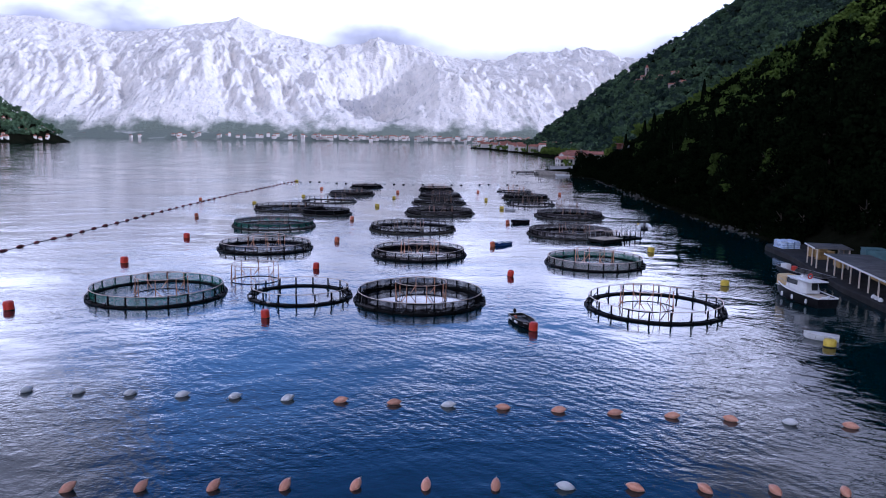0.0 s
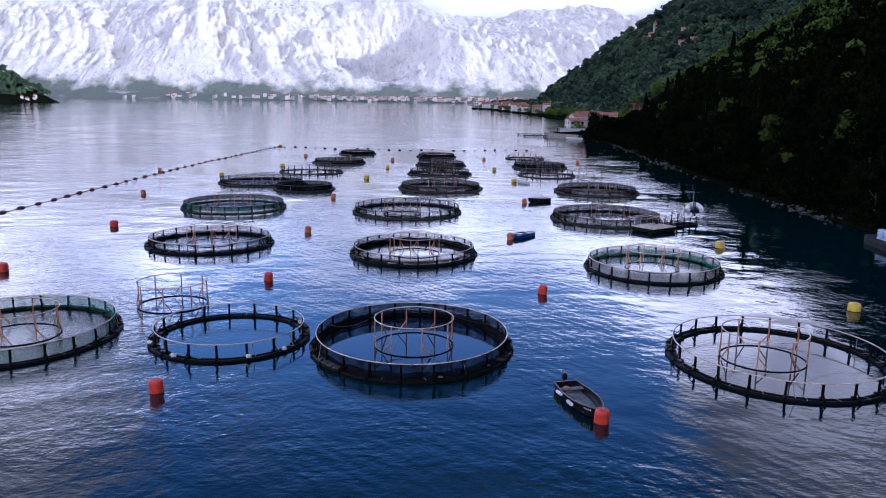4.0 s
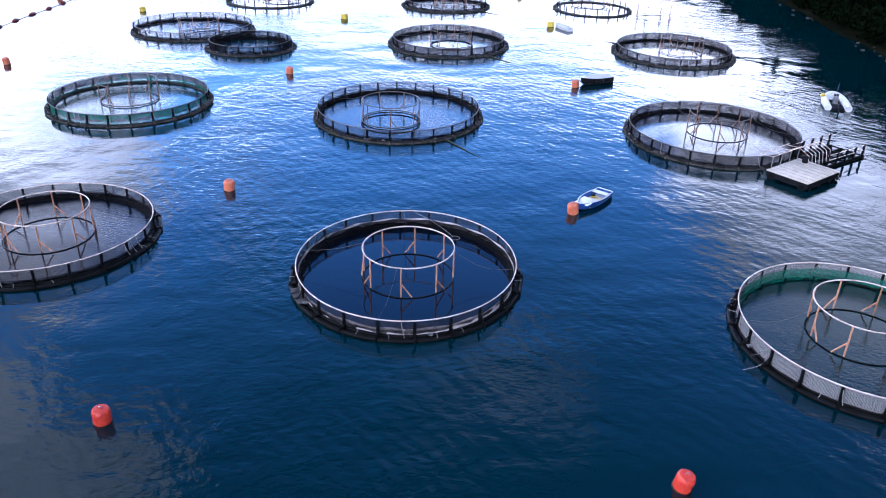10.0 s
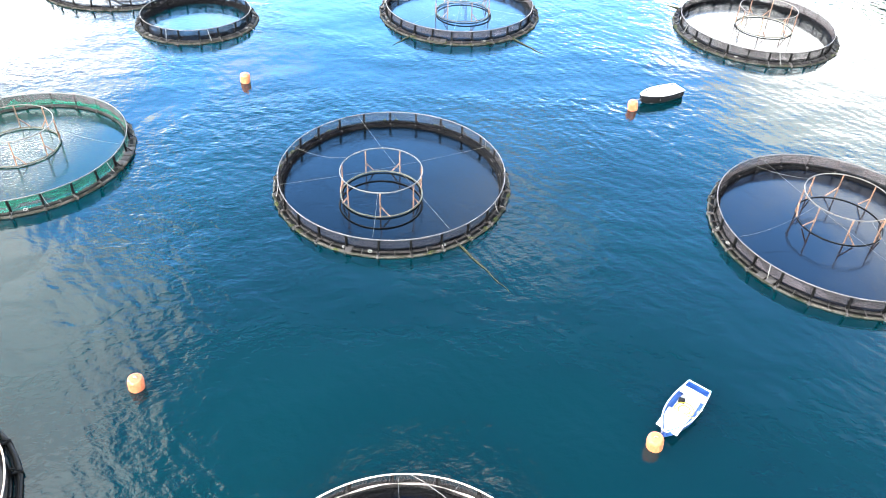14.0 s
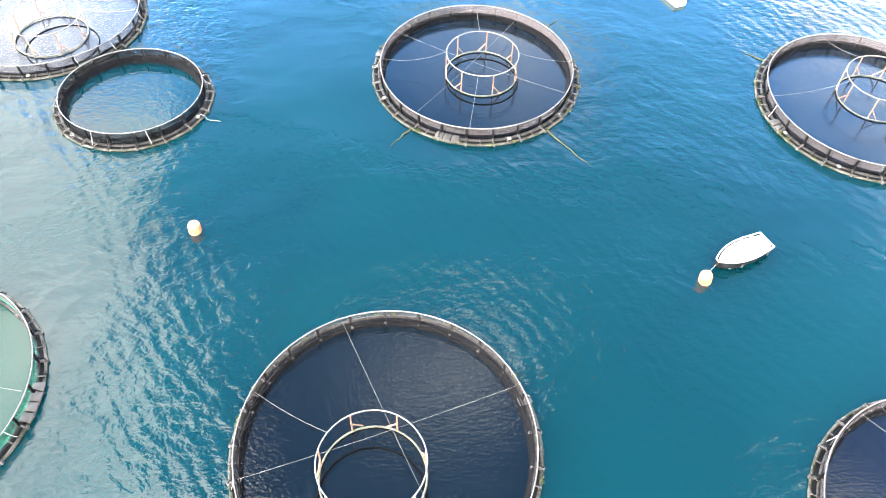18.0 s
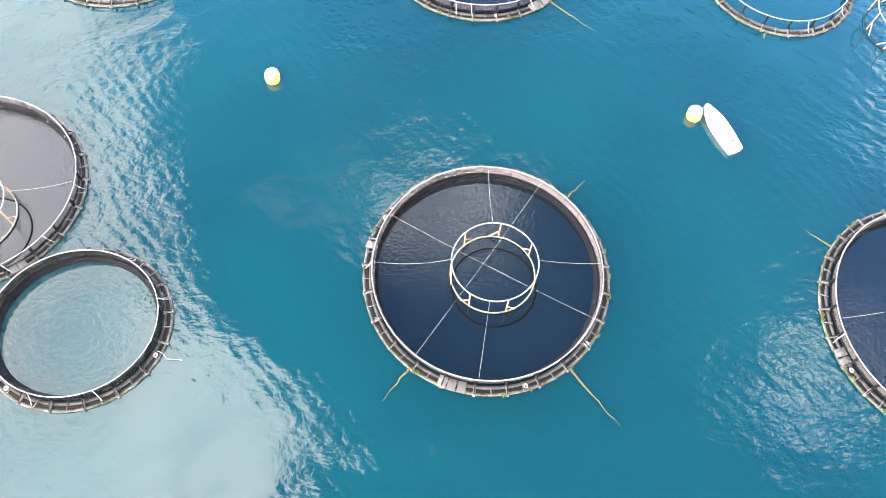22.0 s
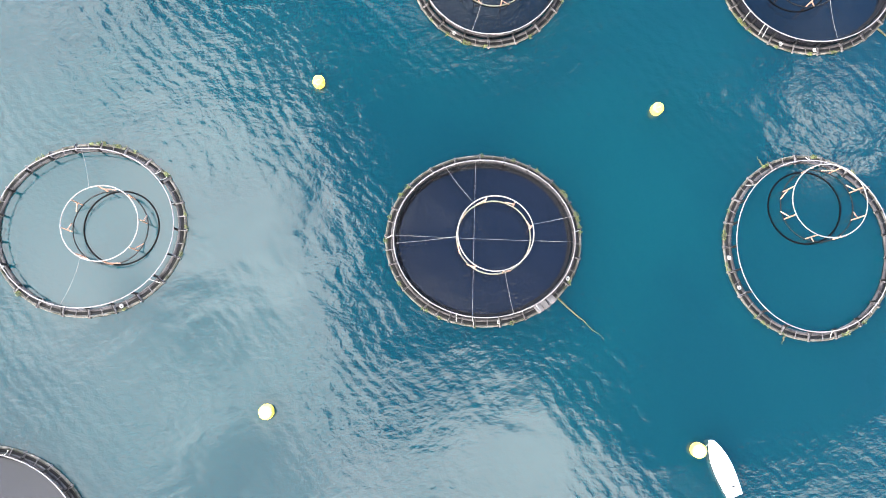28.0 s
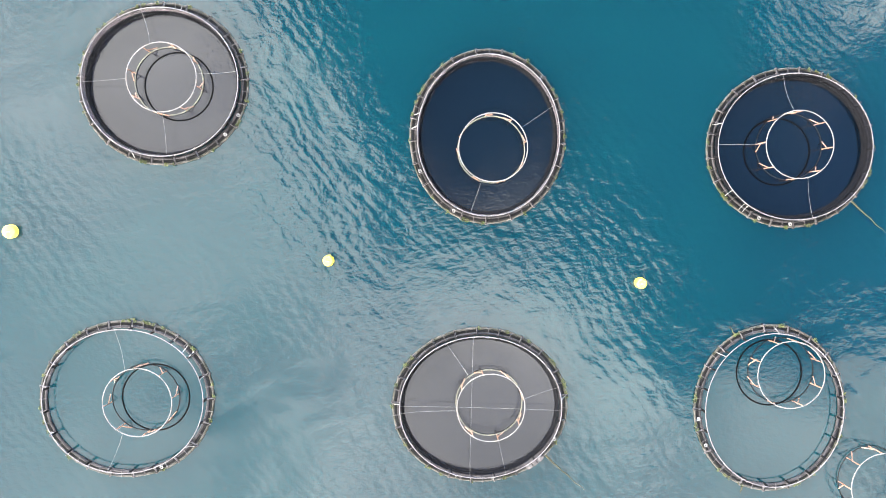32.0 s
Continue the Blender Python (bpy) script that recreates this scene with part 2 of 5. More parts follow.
M["stand"] = material("stand_white", (0.78, 0.69, 0.63), (0.60, 0.40, 0.29), 1.1, 0.5, 0, 0.004, 15)
M["stand_post"] = material("stand_orange", (0.58, 0.30, 0.17), (0.44, 0.18, 0.08), 1.8, 0.55, 0, 0.004, 18, vary=0.25)
# stand colours lowered against the raised exposure in the same way
M["stand_dimmed"] = material("dimmed_stand", (0.14, 0.128, 0.122), (0.09, 0.078, 0.066), 1.1, 0.6, 0, 0.004, 15)
M["stand_post_dimmed"] = material("dimmed_stand_post", (0.23, 0.125, 0.08), (0.15, 0.075, 0.045), 1.8, 0.6, 0, 0.004, 18, vary=0.2)
M["rope"] = material("white_rope", (0.26, 0.25, 0.24), (0.17, 0.165, 0.15), 6, 0.9, 0, 0.005, 60)
M["rope_thin"] = material("thin_line", (0.12, 0.117, 0.11), (0.09, 0.088, 0.083), 6, 0.9, 0, 0.002, 60)
M["rope_weed"] = material("weedy_rope", (0.045, 0.038, 0.013), (0.015, 0.018, 0.008), 3, 0.95, 0, 0.03, 20)
M["weed"] = material("sea_weed", (0.06, 0.07, 0.011), (0.02, 0.028, 0.006), 3, 0.8, 0, 0.01, 30)
M["plank"] = material("grey_deck_board", (0.06, 0.053, 0.051), (0.024, 0.021, 0.021), 1.5, 0.8, 0, 0.01, 25, vary=0.2)
M["net_pale"] = netting("pale_netting", (0.30, 0.27, 0.26), 0.42)
M["net_cloth"] = netting("pale_cloth_netting", (0.60, 0.53, 0.50), 0.8)
M["net_black"] = netting("black_netting", (0.004, 0.004, 0.0055), 0.82)
M["net_skirt"] = netting("wet_black_netting", (0.0022, 0.0022, 0.003), 0.9)
M["net_grey"] = netting("grey_netting", (0.036, 0.032, 0.032), 0.18)
M["net_white"] = netting("white_netting", (0.075, 0.064, 0.068), 0.7)
M["net_green"] = netting("green_netting", (0.015, 0.15, 0.10), 0.34)
M["buoy_red"] = material("red_buoy", (0.75, 0.07, 0.03), (0.55, 0.035, 0.02), 2, 0.45, 0, 0.004, 12, vary=0.15)
M["buoy_orange"] = material("orange_buoy", (0.72, 0.23, 0.11), (0.56, 0.13, 0.05), 2, 0.45, 0, 0.004, 12, vary=0.15)
M["float_peach"] = material("faded_orange_float", (0.76, 0.40, 0.27), (0.62, 0.26, 0.15), 2, 0.45, 0, 0.004, 12, vary=0.12)
M["buoy_yellow"] = material("yellow_buoy", (0.78, 0.60, 0.07), (0.62, 0.43, 0.03), 2, 0.45, 0, 0.004, 12, vary=0.12)
M["white"] = material("white_gelcoat", (0.80, 0.80, 0.79), (0.66, 0.66, 0.65), 1.5, 0.35, 0, 0.003, 20)
M["cover"] = material("white_canvas", (0.66, 0.66, 0.67), (0.50, 0.50, 0.52), 1.2, 0.85, 0, 0.02, 9)
M["black"] = material("black_hull", (0.012, 0.012, 0.014), (0.006, 0.006, 0.007), 2, 0.45, 0, 0.004, 20, 0.12)
M["blue"] = material("blue_hull", (0.03, 0.09, 0.32), (0.015, 0.05, 0.2), 2, 0.4, 0, 0.004, 20)
M["greyfloor"] = material("worn_grey_floor", (0.26, 0.26, 0.26), (0.10, 0.10, 0.105), 2.5, 0.7, 0, 0.006, 30)
M["wood"] = material("pale_plywood", (0.72, 0.63, 0.50), (0.52, 0.44, 0.34), 1.6, 0.75, 0, 0.006, 22)
M["steel"] = material("galvanised_steel", (0.45, 0.46, 0.48), (0.24, 0.24, 0.25), 2, 0.42, 0.7, 0.004, 30)
M["stone"] = material("shore_stone", (0.13, 0.123, 0.112), (0.025, 0.024, 0.022), 0.5, 0.9, 0, 0.06, 6, 0.2, vary=0.3)
M["concrete"] = material("quay_concrete", (0.034, 0.032, 0.03), (0.012, 0.011, 0.011), 0.6, 0.85, 0, 0.02, 9, 0.2)
M["glass"] = material("dark_window", (0.03, 0.035, 0.04), (0.015, 0.018, 0.02), 2, 0.08, 0, 0)
M["roof"] = material("red_roof_tiles", (0.46, 0.18, 0.115), (0.26, 0.11, 0.075), 0.6, 0.85, 0, 0.05, 5, vary=0.25)
M["render_wall"] = material("pale_house_render", (0.80, 0.76, 0.70), (0.62, 0.58, 0.52), 0.4, 0.9, 0, 0.01, 8, vary=0.2)
M["stone_wall"] = material("house_stone", (0.42, 0.38, 0.33), (0.24, 0.215, 0.18), 0.9, 0.9, 0, 0.03, 6, vary=0.2)
M["bark"] = material("tree_bark", (0.10, 0.075, 0.05), (0.04, 0.03, 0.022), 2, 0.9, 0, 0.03, 12)
# leaf tones hold the hill's light: paler upslope, near black at the shaded foot
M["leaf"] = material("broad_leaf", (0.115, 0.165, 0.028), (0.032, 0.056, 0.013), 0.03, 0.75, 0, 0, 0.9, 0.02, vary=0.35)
M["leaf_shaded"] = material("shaded_leaf", (0.0065, 0.0115, 0.0045), (0.0025, 0.0045, 0.002), 0.12, 0.8, 0, 0, 1.2, 0.0, vary=0.3)


# ---- building helpers ----
class Geo:
    """Collects vertices and faces for one mesh."""

    def __init__(self):
        self.v, self.f, self.uv = [], [], None

    def add(self, v, f):
        k = len(self.v)
        self.v += [tuple(p) for p in v]
        self.f += [tuple(i + k for i in q) for q in f]
        return self

    def tube(self, pts, r, closed=False, n=8, squash=1.0):
        pts = [Vector(p) for p in pts]
        c = len(pts)
        rings = []
        for i, p in enumerate(pts):
            a = pts[(i - 1) % c] if closed or i else p
            b = pts[(i + 1) % c] if closed or i < c - 1 else p
            d = (b - a).normalized()
            s = d.cross(Vector((0, 0, 1)))
            s = s.normalized() if s.length > 1e-4 else Vector((1, 0, 0))
            u = s.cross(d)
            rr = r[i] if isinstance(r, (list, tuple)) else r
            rings.append([p + s * (rr * math.cos(t)) + u * (rr * squash * math.sin(t)) for t in (2 * math.pi * k / n for k in range(n))])
        v = [q for ring in rings for q in ring]
        f = []
        for i in range(c if closed else c - 1):
            j = (i + 1) % c
            for k in range(n):
                f.append((i * n + k, i * n + (k + 1) % n, j * n + (k + 1) % n, j * n + k))
        if not closed:
            f += [tuple(reversed(range(n))), tuple((c - 1) * n + k for k in range(n))]
        return self.add(v, f)

    def box(self, c, s, rz=0.0, ch=0.12, taper=1.0):
        """A box with chamfered upright and top edges; ch is a share of the smallest side."""
        x, y, z = (k / 2 for k in s)
        e = min(s) * ch
        v = []
        for zz, k, t in ((-z, 0.0, 1.0), (z - e, 0.0, taper), (z, e, taper)):
            for px, py in ((-x + e, -y), (x - e, -y), (x, -y + e), (x, y - e), (x - e, y), (-x + e, y), (-x, y - e), (-x, -y + e)):
                px, py = px * t, py * t
                px -= math.copysign(k, px) if k else 0
                py -= math.copysign(k, py) if k else 0
                v.append((c[0] + px * math.cos(rz) - py * math.sin(rz), c[1] + px * math.sin(rz) + py * math.cos(rz), c[2] + zz))
        f = [tuple(reversed(range(8))), tuple(range(16, 24))]
        for a in (0, 8):
            f += [(a + k, a + (k + 1) % 8, a + 8 + (k + 1) % 8, a + 8 + k) for k in range(8)]
        return self.add(v, f)

    def lathe(self, prof, n=16, c=(0, 0, 0)):
        v = [(c[0] + r * math.cos(2 * math.pi * k / n), c[1] + r * math.sin(2 * math.pi * k / n), c[2] + z) for r, z in prof for k in range(n)]
        f = [(i * n + k, i * n + (k + 1) % n, (i + 1) * n + (k + 1) % n, (i + 1) * n + k) for i in range(len(prof) - 1) for k in range(n)]
        f += [tuple(reversed(range(n))), tuple((len(prof) - 1) * n + k for k in range(n))]
        return self.add(v, f)

    def mesh(self, name, mat, smooth=True):
        me = bpy.data.meshes.new(name)
        me.from_pydata(self.v, [], self.f)
        if self.uv:
            lay = me.uv_layers.new(name="uv")
            for loop in me.loops:
                lay.data[loop.index].uv = self.uv[loop.vertex_index]
        me.materials.append(mat)
        if smooth:
            me.shade_smooth()
            me.set_sharp_from_angle(angle=radians(38))
        return me


def part(name, geo, mat, parent, label="", smooth=True, at=None):
    me = geo.mesh(name, mat, smooth) if isinstance(geo, Geo) else geo
    ob = new(name, me)
    ob.parent = parent
    if at is not None:
        ob.matrix_basis = at
    if label:
        ob["label"] = label
    return ob


def thing(name, m, label, category, group="", kind=""):
    ob = new(name)
    ob.empty_display_size = 0.2
    ob.matrix_basis = m
    return tagged(ob, label, category, group, kind)


def oval(rx, ry, z, n=72, wob=0.0, seed=0):
    """Points round an oval, slightly uneven as a bent pipe is."""
    out = []
    for k in range(n):
        a = 2 * math.pi * k / n
        w = 1 + wob * (math.sin(2 * a + seed) * 0.5 + math.sin(3 * a + seed * 2.1) * 0.5)
        out.append((rx * w * math.cos(a), ry * w * math.sin(a), z))
    return out


# ---- water and land ----
def grid_mesh(name, xs, ys, height, mat, smooth=True):
    nx, ny = len(xs), len(ys)
    X, Y = np.meshgrid(xs, ys)
    Z = height(X, Y)
    me = bpy.data.meshes.new(name)
    me.vertices.add(nx * ny)
    me.vertices.foreach_set("co", np.stack([X, Y, Z], -1).astype(np.float32).ravel())
    i = np.arange(nx * ny).reshape(ny, nx)
    q = np.stack([i[:-1, :-1], i[:-1, 1:], i[1:, 1:], i[1:, :-1]], -1).reshape(-1, 4)
    me.loops.add(q.size)
    me.loops.foreach_set("vertex_index", q.ravel())
    me.polygons.add(len(q))
    me.polygons.foreach_set("loop_start", np.arange(len(q)) * 4)
    me.update(calc_edges=True)
    me.materials.append(mat)
    if smooth:
        me.shade_smooth()
    return me


TABLES = {}


def value_noise(X, Y, scale, seed, octaves=4, ridged=False):
    """Smooth lattice noise on arrays, -1 to 1."""
    if seed not in TABLES:
        TABLES[seed] = np.random.RandomState(seed).rand(256, 256) * 2 - 1
    table = TABLES[seed]
    out, amp, tot = np.zeros_like(X, float), 1.0, 0.0
    for o in range(octaves):
        u, v = X / scale * 2**o + 17.3 * o, Y / scale * 2**o + 5.1 * o
        a, b = np.floor(u).astype(int), np.floor(v).astype(int)
        fu, fv = u - a, v - b
        fu, fv = fu * fu * (3 - 2 * fu), fv * fv * (3 - 2 * fv)
        g = lambda p, q: table[p % 256, q % 256]
        val = (g(a, b) * (1 - fu) + g(a + 1, b) * fu) * (1 - fv) + (g(a, b + 1) * (1 - fu) + g(a + 1, b + 1) * fu) * fv
        if ridged:
            val = 1 - 2 * np.abs(val)
        out, tot, amp = out + val * amp, tot + amp, amp * 0.5
    return out / tot


SHORE_Y = (-900, -120, -40, 0, 40, 60, 110, 180, 262, 290, 312, 335, 380, 480, 800, 1150, 1270, 1330, 1500, 1700, 2300)
SHORE_X = (78, 72, 66, 63, 61, 60, 63, 68, 76, 66, 57, 66, 92, 118, 118, 100, 76, 140, 900, 2500, 3600)
FLAT_Y = (-900, 255, 330, 480, 900, 1300, 2300)
FLAT_X = (4, 4, 32, 60, 70, 104, 104)


def land(X, Y):
    """Height of the ground: the bay's bed, the wooded slopes beside it, the low strip of the village, the far headland."""
    x0 = np.interp(Y, SHORE_Y, SHORE_X) + 2.0 * value_noise(X * 0, Y, 14, 3)
    flat = np.interp(Y, FLAT_Y, FLAT_X)
    d = X - x0
    bank = np.clip(d, -12, 3) * 0.55
    slope = np.clip(d - flat, 0, None)
    s = np.interp(Y, (-900, 110, 190, 265, 420, 800, 1240, 2300), (0.92, 0.90, 0.80, 0.72, 0.42, 0.62, 0.83, 0.83))
    h = bank + np.clip(d, 0, flat) * 0.05 + s * np.minimum(slope, 620) * (1 - 0.00045 * np.clip(slope, 0, 620))
    rough_ = np.clip(slope / 40, 0, 1)
    h = h + rough_ * (7 * value_noise(X, Y, 90, 5) + 26 * np.clip(slope / 250, 0, 1) * value_noise(X, Y, 330, 9))
    dl = -X - np.interp(Y, (-900, 300, 900, 1240, 1420, 2300), (960, 820, 680, 592, 860, 1560))
    left = np.clip(dl, -12, 3) * 0.5 + 0.56 * np.clip(dl - 6, 0, 500) + np.clip(dl / 60, 0, 1) * 10 * value_noise(X, Y, 120, 21)
    return np.maximum(np.maximum(h, left), -6)


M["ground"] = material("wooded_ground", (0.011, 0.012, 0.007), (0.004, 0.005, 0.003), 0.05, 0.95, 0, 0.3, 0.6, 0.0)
xs = np.unique(np.concatenate([np.linspace(-3600, -1000, 14), np.linspace(-1000, -450, 46), np.linspace(-450, 40, 12), np.linspace(40, 130, 61), np.linspace(130, 420, 70), np.linspace(420, 1200, 50), np.linspace(1200, 3600, 12)]))
ys = np.unique(np.concatenate([np.linspace(-1500, -150, 20), np.linspace(-150, 420, 220), np.linspace(420, 1500, 110), np.linspace(1500, 2600, 20)]))
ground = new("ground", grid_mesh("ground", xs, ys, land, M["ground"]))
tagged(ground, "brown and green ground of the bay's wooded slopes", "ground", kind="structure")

sea = Geo().add([(-4200, -1600, 0), (4200, -1600, 0), (4200, 3000, 0), (-4200, 3000, 0)], [(0, 1, 2, 3)])
water_ob = new("water", sea.mesh("water", M["water"]))
tagged(water_ob, "blue green rippled sea water of the bay", "water", kind="structure")

# far limestone range
RANGE_X = (-2600, -2050, -1800, -1560, -1360, -1120, -900, -700, -480, -240, -60, 120, 330, 560, 760, 960, 1400, 2600)
RANGE_H = (560, 560, 545, 500, 490, 520, 575, 485, 425, 495, 455, 410, 395, 440, 455, 410, 420, 430)


def range_height(X, Y):
    crest = np.interp(X, RANGE_X, RANGE_H)
    v = np.clip((Y - 2600) / 1150, 0, 1.35)
    prof = np.where(v < 1, 0.09 * np.clip(v / 0.16, 0, 1) + 0.91 * np.clip((v - 0.10) / 0.90, 0, 1) ** 0.85, 1 - (v - 1) * 0.9)
    warp = 60 * value_noise(X, Y, 300, 41, 3)
    rid = value_noise(X + 0.25 * Y + warp, Y * 0.30 + warp, 260, 31, 5, True)
    fine = value_noise(X + warp, Y * 0.40, 46, 37, 4, True)
    amp = np.clip(v * 3 - 0.25, 0, 1) * np.clip(1.25 - v, 0.25, 1)
    spur = value_noise(X + 0.55 * Y + 1.6 * warp, Y * 0.12, 120, 43, 3, True)
    bowl = 230 * np.exp(-(((X + 180) / 210) ** 2) - ((v - 0.55) / 0.28) ** 2)     # a hollow carved to give the dark patch under the crest its shade
    bowl = bowl - 120 * np.exp(-(((X - 60 + 0.5 * (Y - 3000)) / 110) ** 2) - ((v - 0.36) / 0.22) ** 2)    # the spur that shades it
    crag = value_noise(X * 0.9 + 0.5 * Y + warp, Y * 0.55 - 0.3 * X, 21, 47, 3, True)
    return crest * prof + amp * (86 * (rid - 0.2) + 54 * spur + 30 * fine + 11 * crag) - bowl * np.clip(v * 3, 0, 1) - 2


def rock_material():
    """Bare limestone with dark scrub in its cracks and green slopes at its foot."""
    m = material("pale_limestone", (0.94, 0.88, 0.80), (0.76, 0.72, 0.67), 0.02, 0.95, 0, 8.0, 0.09)
    n, l = m.node_tree.nodes, m.node_tree.links
    b = n["Principled BSDF"]
    pale = b.inputs["Base Color"].links[0].from_socket
    geo = n.new("ShaderNodeNewGeometry")
    tilted = n.new("ShaderNodeMapping")
    tilted.inputs["Rotation"].default_value = (0, radians(32), 0)
    tilted.inputs["Scale"].default_value = (0.075, 0.03, 0.028)
    l.new(geo.outputs["Position"], tilted.inputs["Vector"])
    scrub = n.new("ShaderNodeTexNoise")
    scrub.inputs["Scale"].default_value, scrub.inputs["Detail"].default_value, scrub.inputs["Roughness"].default_value = 1.0, 9.0, 0.68
    l.new(tilted.outputs["Vector"], scrub.inputs["Vector"])
    crack = n.new("ShaderNodeMapRange")
    crack.inputs["From Min"].default_value, crack.inputs["From Max"].default_value = 0.55, 0.68
    crack.inputs["To Max"].default_value = 0.62
    l.new(scrub.outputs["Fac"], crack.inputs["Value"])
    veined = n.new("ShaderNodeMix")
    veined.data_type = "RGBA"
    veined.inputs[7].default_value = (0.24, 0.25, 0.25, 1)
    l.new(crack.outputs["Result"], veined.inputs[0])
    l.new(pale, veined.inputs[6])
    old = veined.outputs[2]
    sep = n.new("ShaderNodeSeparateXYZ")
    l.new(geo.outputs["Position"], sep.inputs[0])
    t = n.new("ShaderNodeTexNoise")
    t.inputs["Scale"].default_value, t.inputs["Detail"].default_value = 0.012, 7.0
    l.new(geo.outputs["Position"], t.inputs["Vector"])
    a = n.new("ShaderNodeMath")
    a.operation = "MULTIPLY_ADD"
    a.inputs[1].default_value = -220.0
    l.new(t.outputs["Fac"], a.inputs[0])
    l.new(sep.outputs["Z"], a.inputs[2])
    mr = n.new("ShaderNodeMapRange")
    mr.inputs["From Min"].default_value, mr.inputs["From Max"].default_value = -80.0, -30.0
    l.new(a.outputs[0], mr.inputs["Value"])
    mix = n.new("ShaderNodeMix")
    mix.data_type = "RGBA"
    mix.inputs[6].default_value = (0.17, 0.20, 0.16, 1)
    l.new(mr.outputs["Result"], mix.inputs[0])
    l.new(old, mix.inputs[7])
    l.new(mix.outputs[2], b.inputs["Base Color"])
    return m


M["rock"] = rock_material()
mountain = new("backdrop", grid_mesh("mountain_range", np.linspace(-2400, 2000, 1000), np.linspace(2590, 3950, 300), range_height, M["rock"]))
tagged(mountain, "pale grey limestone mountain range across the bay", "mountain", kind="structure")


# ---- fish cages ----
def post_mesh(inset):
    """A stanchion: an upright from the clamp over the pipes to the rail, with a raking strut."""
    x = 0.34 - inset
    g = Geo().box((x, 0, 0.60), (0.11, 0.15, 0.90))
    g.tube([(x, -0.06, 1.05), (x, 0.06, 1.05)], 0.045, n=8)
    g.tube([(0.28, 0, 0.26), (x + 0.04, 0, 0.62)], 0.035, n=6)
    return g.mesh("stanchion", M["post"])


POSTS = {i: post_mesh(i) for i in (0.45, 0.68)}
CLAMP = Geo().box((0.0, 0, 0.20), (0.72, 0.13, 0.08), 0, 0.2)
CLAMP.box((0.19, 0, 0.10), (0.36, 0.16, 0.26), 0, 0.2).box((-0.21, 0, 0.10), (0.34, 0.16, 0.26), 0, 0.2)
CLAMPS = {w: CLAMP.mesh("clamp", M["clamp" if w else "post"]) for w in (False, True)}


TIE = Geo().tube([(0.30, 0, 0.02), (0.26, 0.01, 0.19), (0.05, 0.03, 0.21), (-0.15, -0.02, 0.20), (-0.33, 0.0, 0.16)], 0.022, n=5).mesh("rope_tie", M["rope"])
CLIP = Geo().box((0.0, 0, 0.195), (0.62, 0.06, 0.05), 0, 0.2).mesh("pipe_clip", M["clamp"])


def net_wall(rx, ry, z0, z1, n=72, seed=0, lean=0.0, scallop=0.0):
    """A hung net; with a scallop its top edge sags between the ties."""
    g = Geo()
    a, b = oval(rx, ry, z1, n, 0.004, seed), oval(rx - lean, ry - lean, z0, n, 0.004, seed)
    rng = random.Random(seed)
    g.uv = []
    u = 0.0
    for k in range(n + 1):
        p, q = a[k % n], b[k % n]
        p = (p[0], p[1], p[2] - scallop * abs(math.sin(k * 0.785 + seed)))
        mid = [(i + j) / 2 for i, j in zip(p, q)]
        w = 1 - rng.uniform(0.0, 0.012)
        if k:
            u += math.dist(p, a[k - 1])
        g.v += [p, (mid[0] * w, mid[1] * w, mid[2]), q]
        g.uv += [(u, z1), (u, (z0 + z1) / 2), (u, z0)]
    for k in range(n):
        for r in (0, 1):
            g.f.append((k * 3 + r, k * 3 + r + 1, k * 3 + r + 4, k * 3 + r + 3))
    return g


def sag(a, b, drop, n=10):
    a, b = Vector(a), Vector(b)
    return [a.lerp(b, k / n) - Vector((0, 0, drop * 4 * (k / n) * (1 - k / n))) for k in range(n + 1)]


def disc(rx, ry, z, n=72):
    return Geo().add(oval(rx, ry, z, n), [tuple(range(n))])


def tuft(p, a, rng):
    """A tuft of weed: many short curled blades."""
    g = Geo()
    for k in range(16):
        b = a + rng.uniform(-1.6, 1.6)
        le = rng.uniform(0.08, 0.22)
        s = p + Vector((rng.uniform(-0.12, 0.12), rng.uniform(-0.12, 0.12), -0.06))
        e = Vector((math.cos(b), math.sin(b), 0)) * le
        w = Vector((-math.sin(b), math.cos(b), 0)) * 0.022
        h = Vector((0, 0, rng.uniform(0.02, 0.12)))
        g.add([s - w, s + w, s + e * 0.6 + h + w, s + e * 0.6 + h - w, s + e - Vector((0, 0, 0.04))], [(0, 1, 2, 3), (3, 2, 4)])
    return g


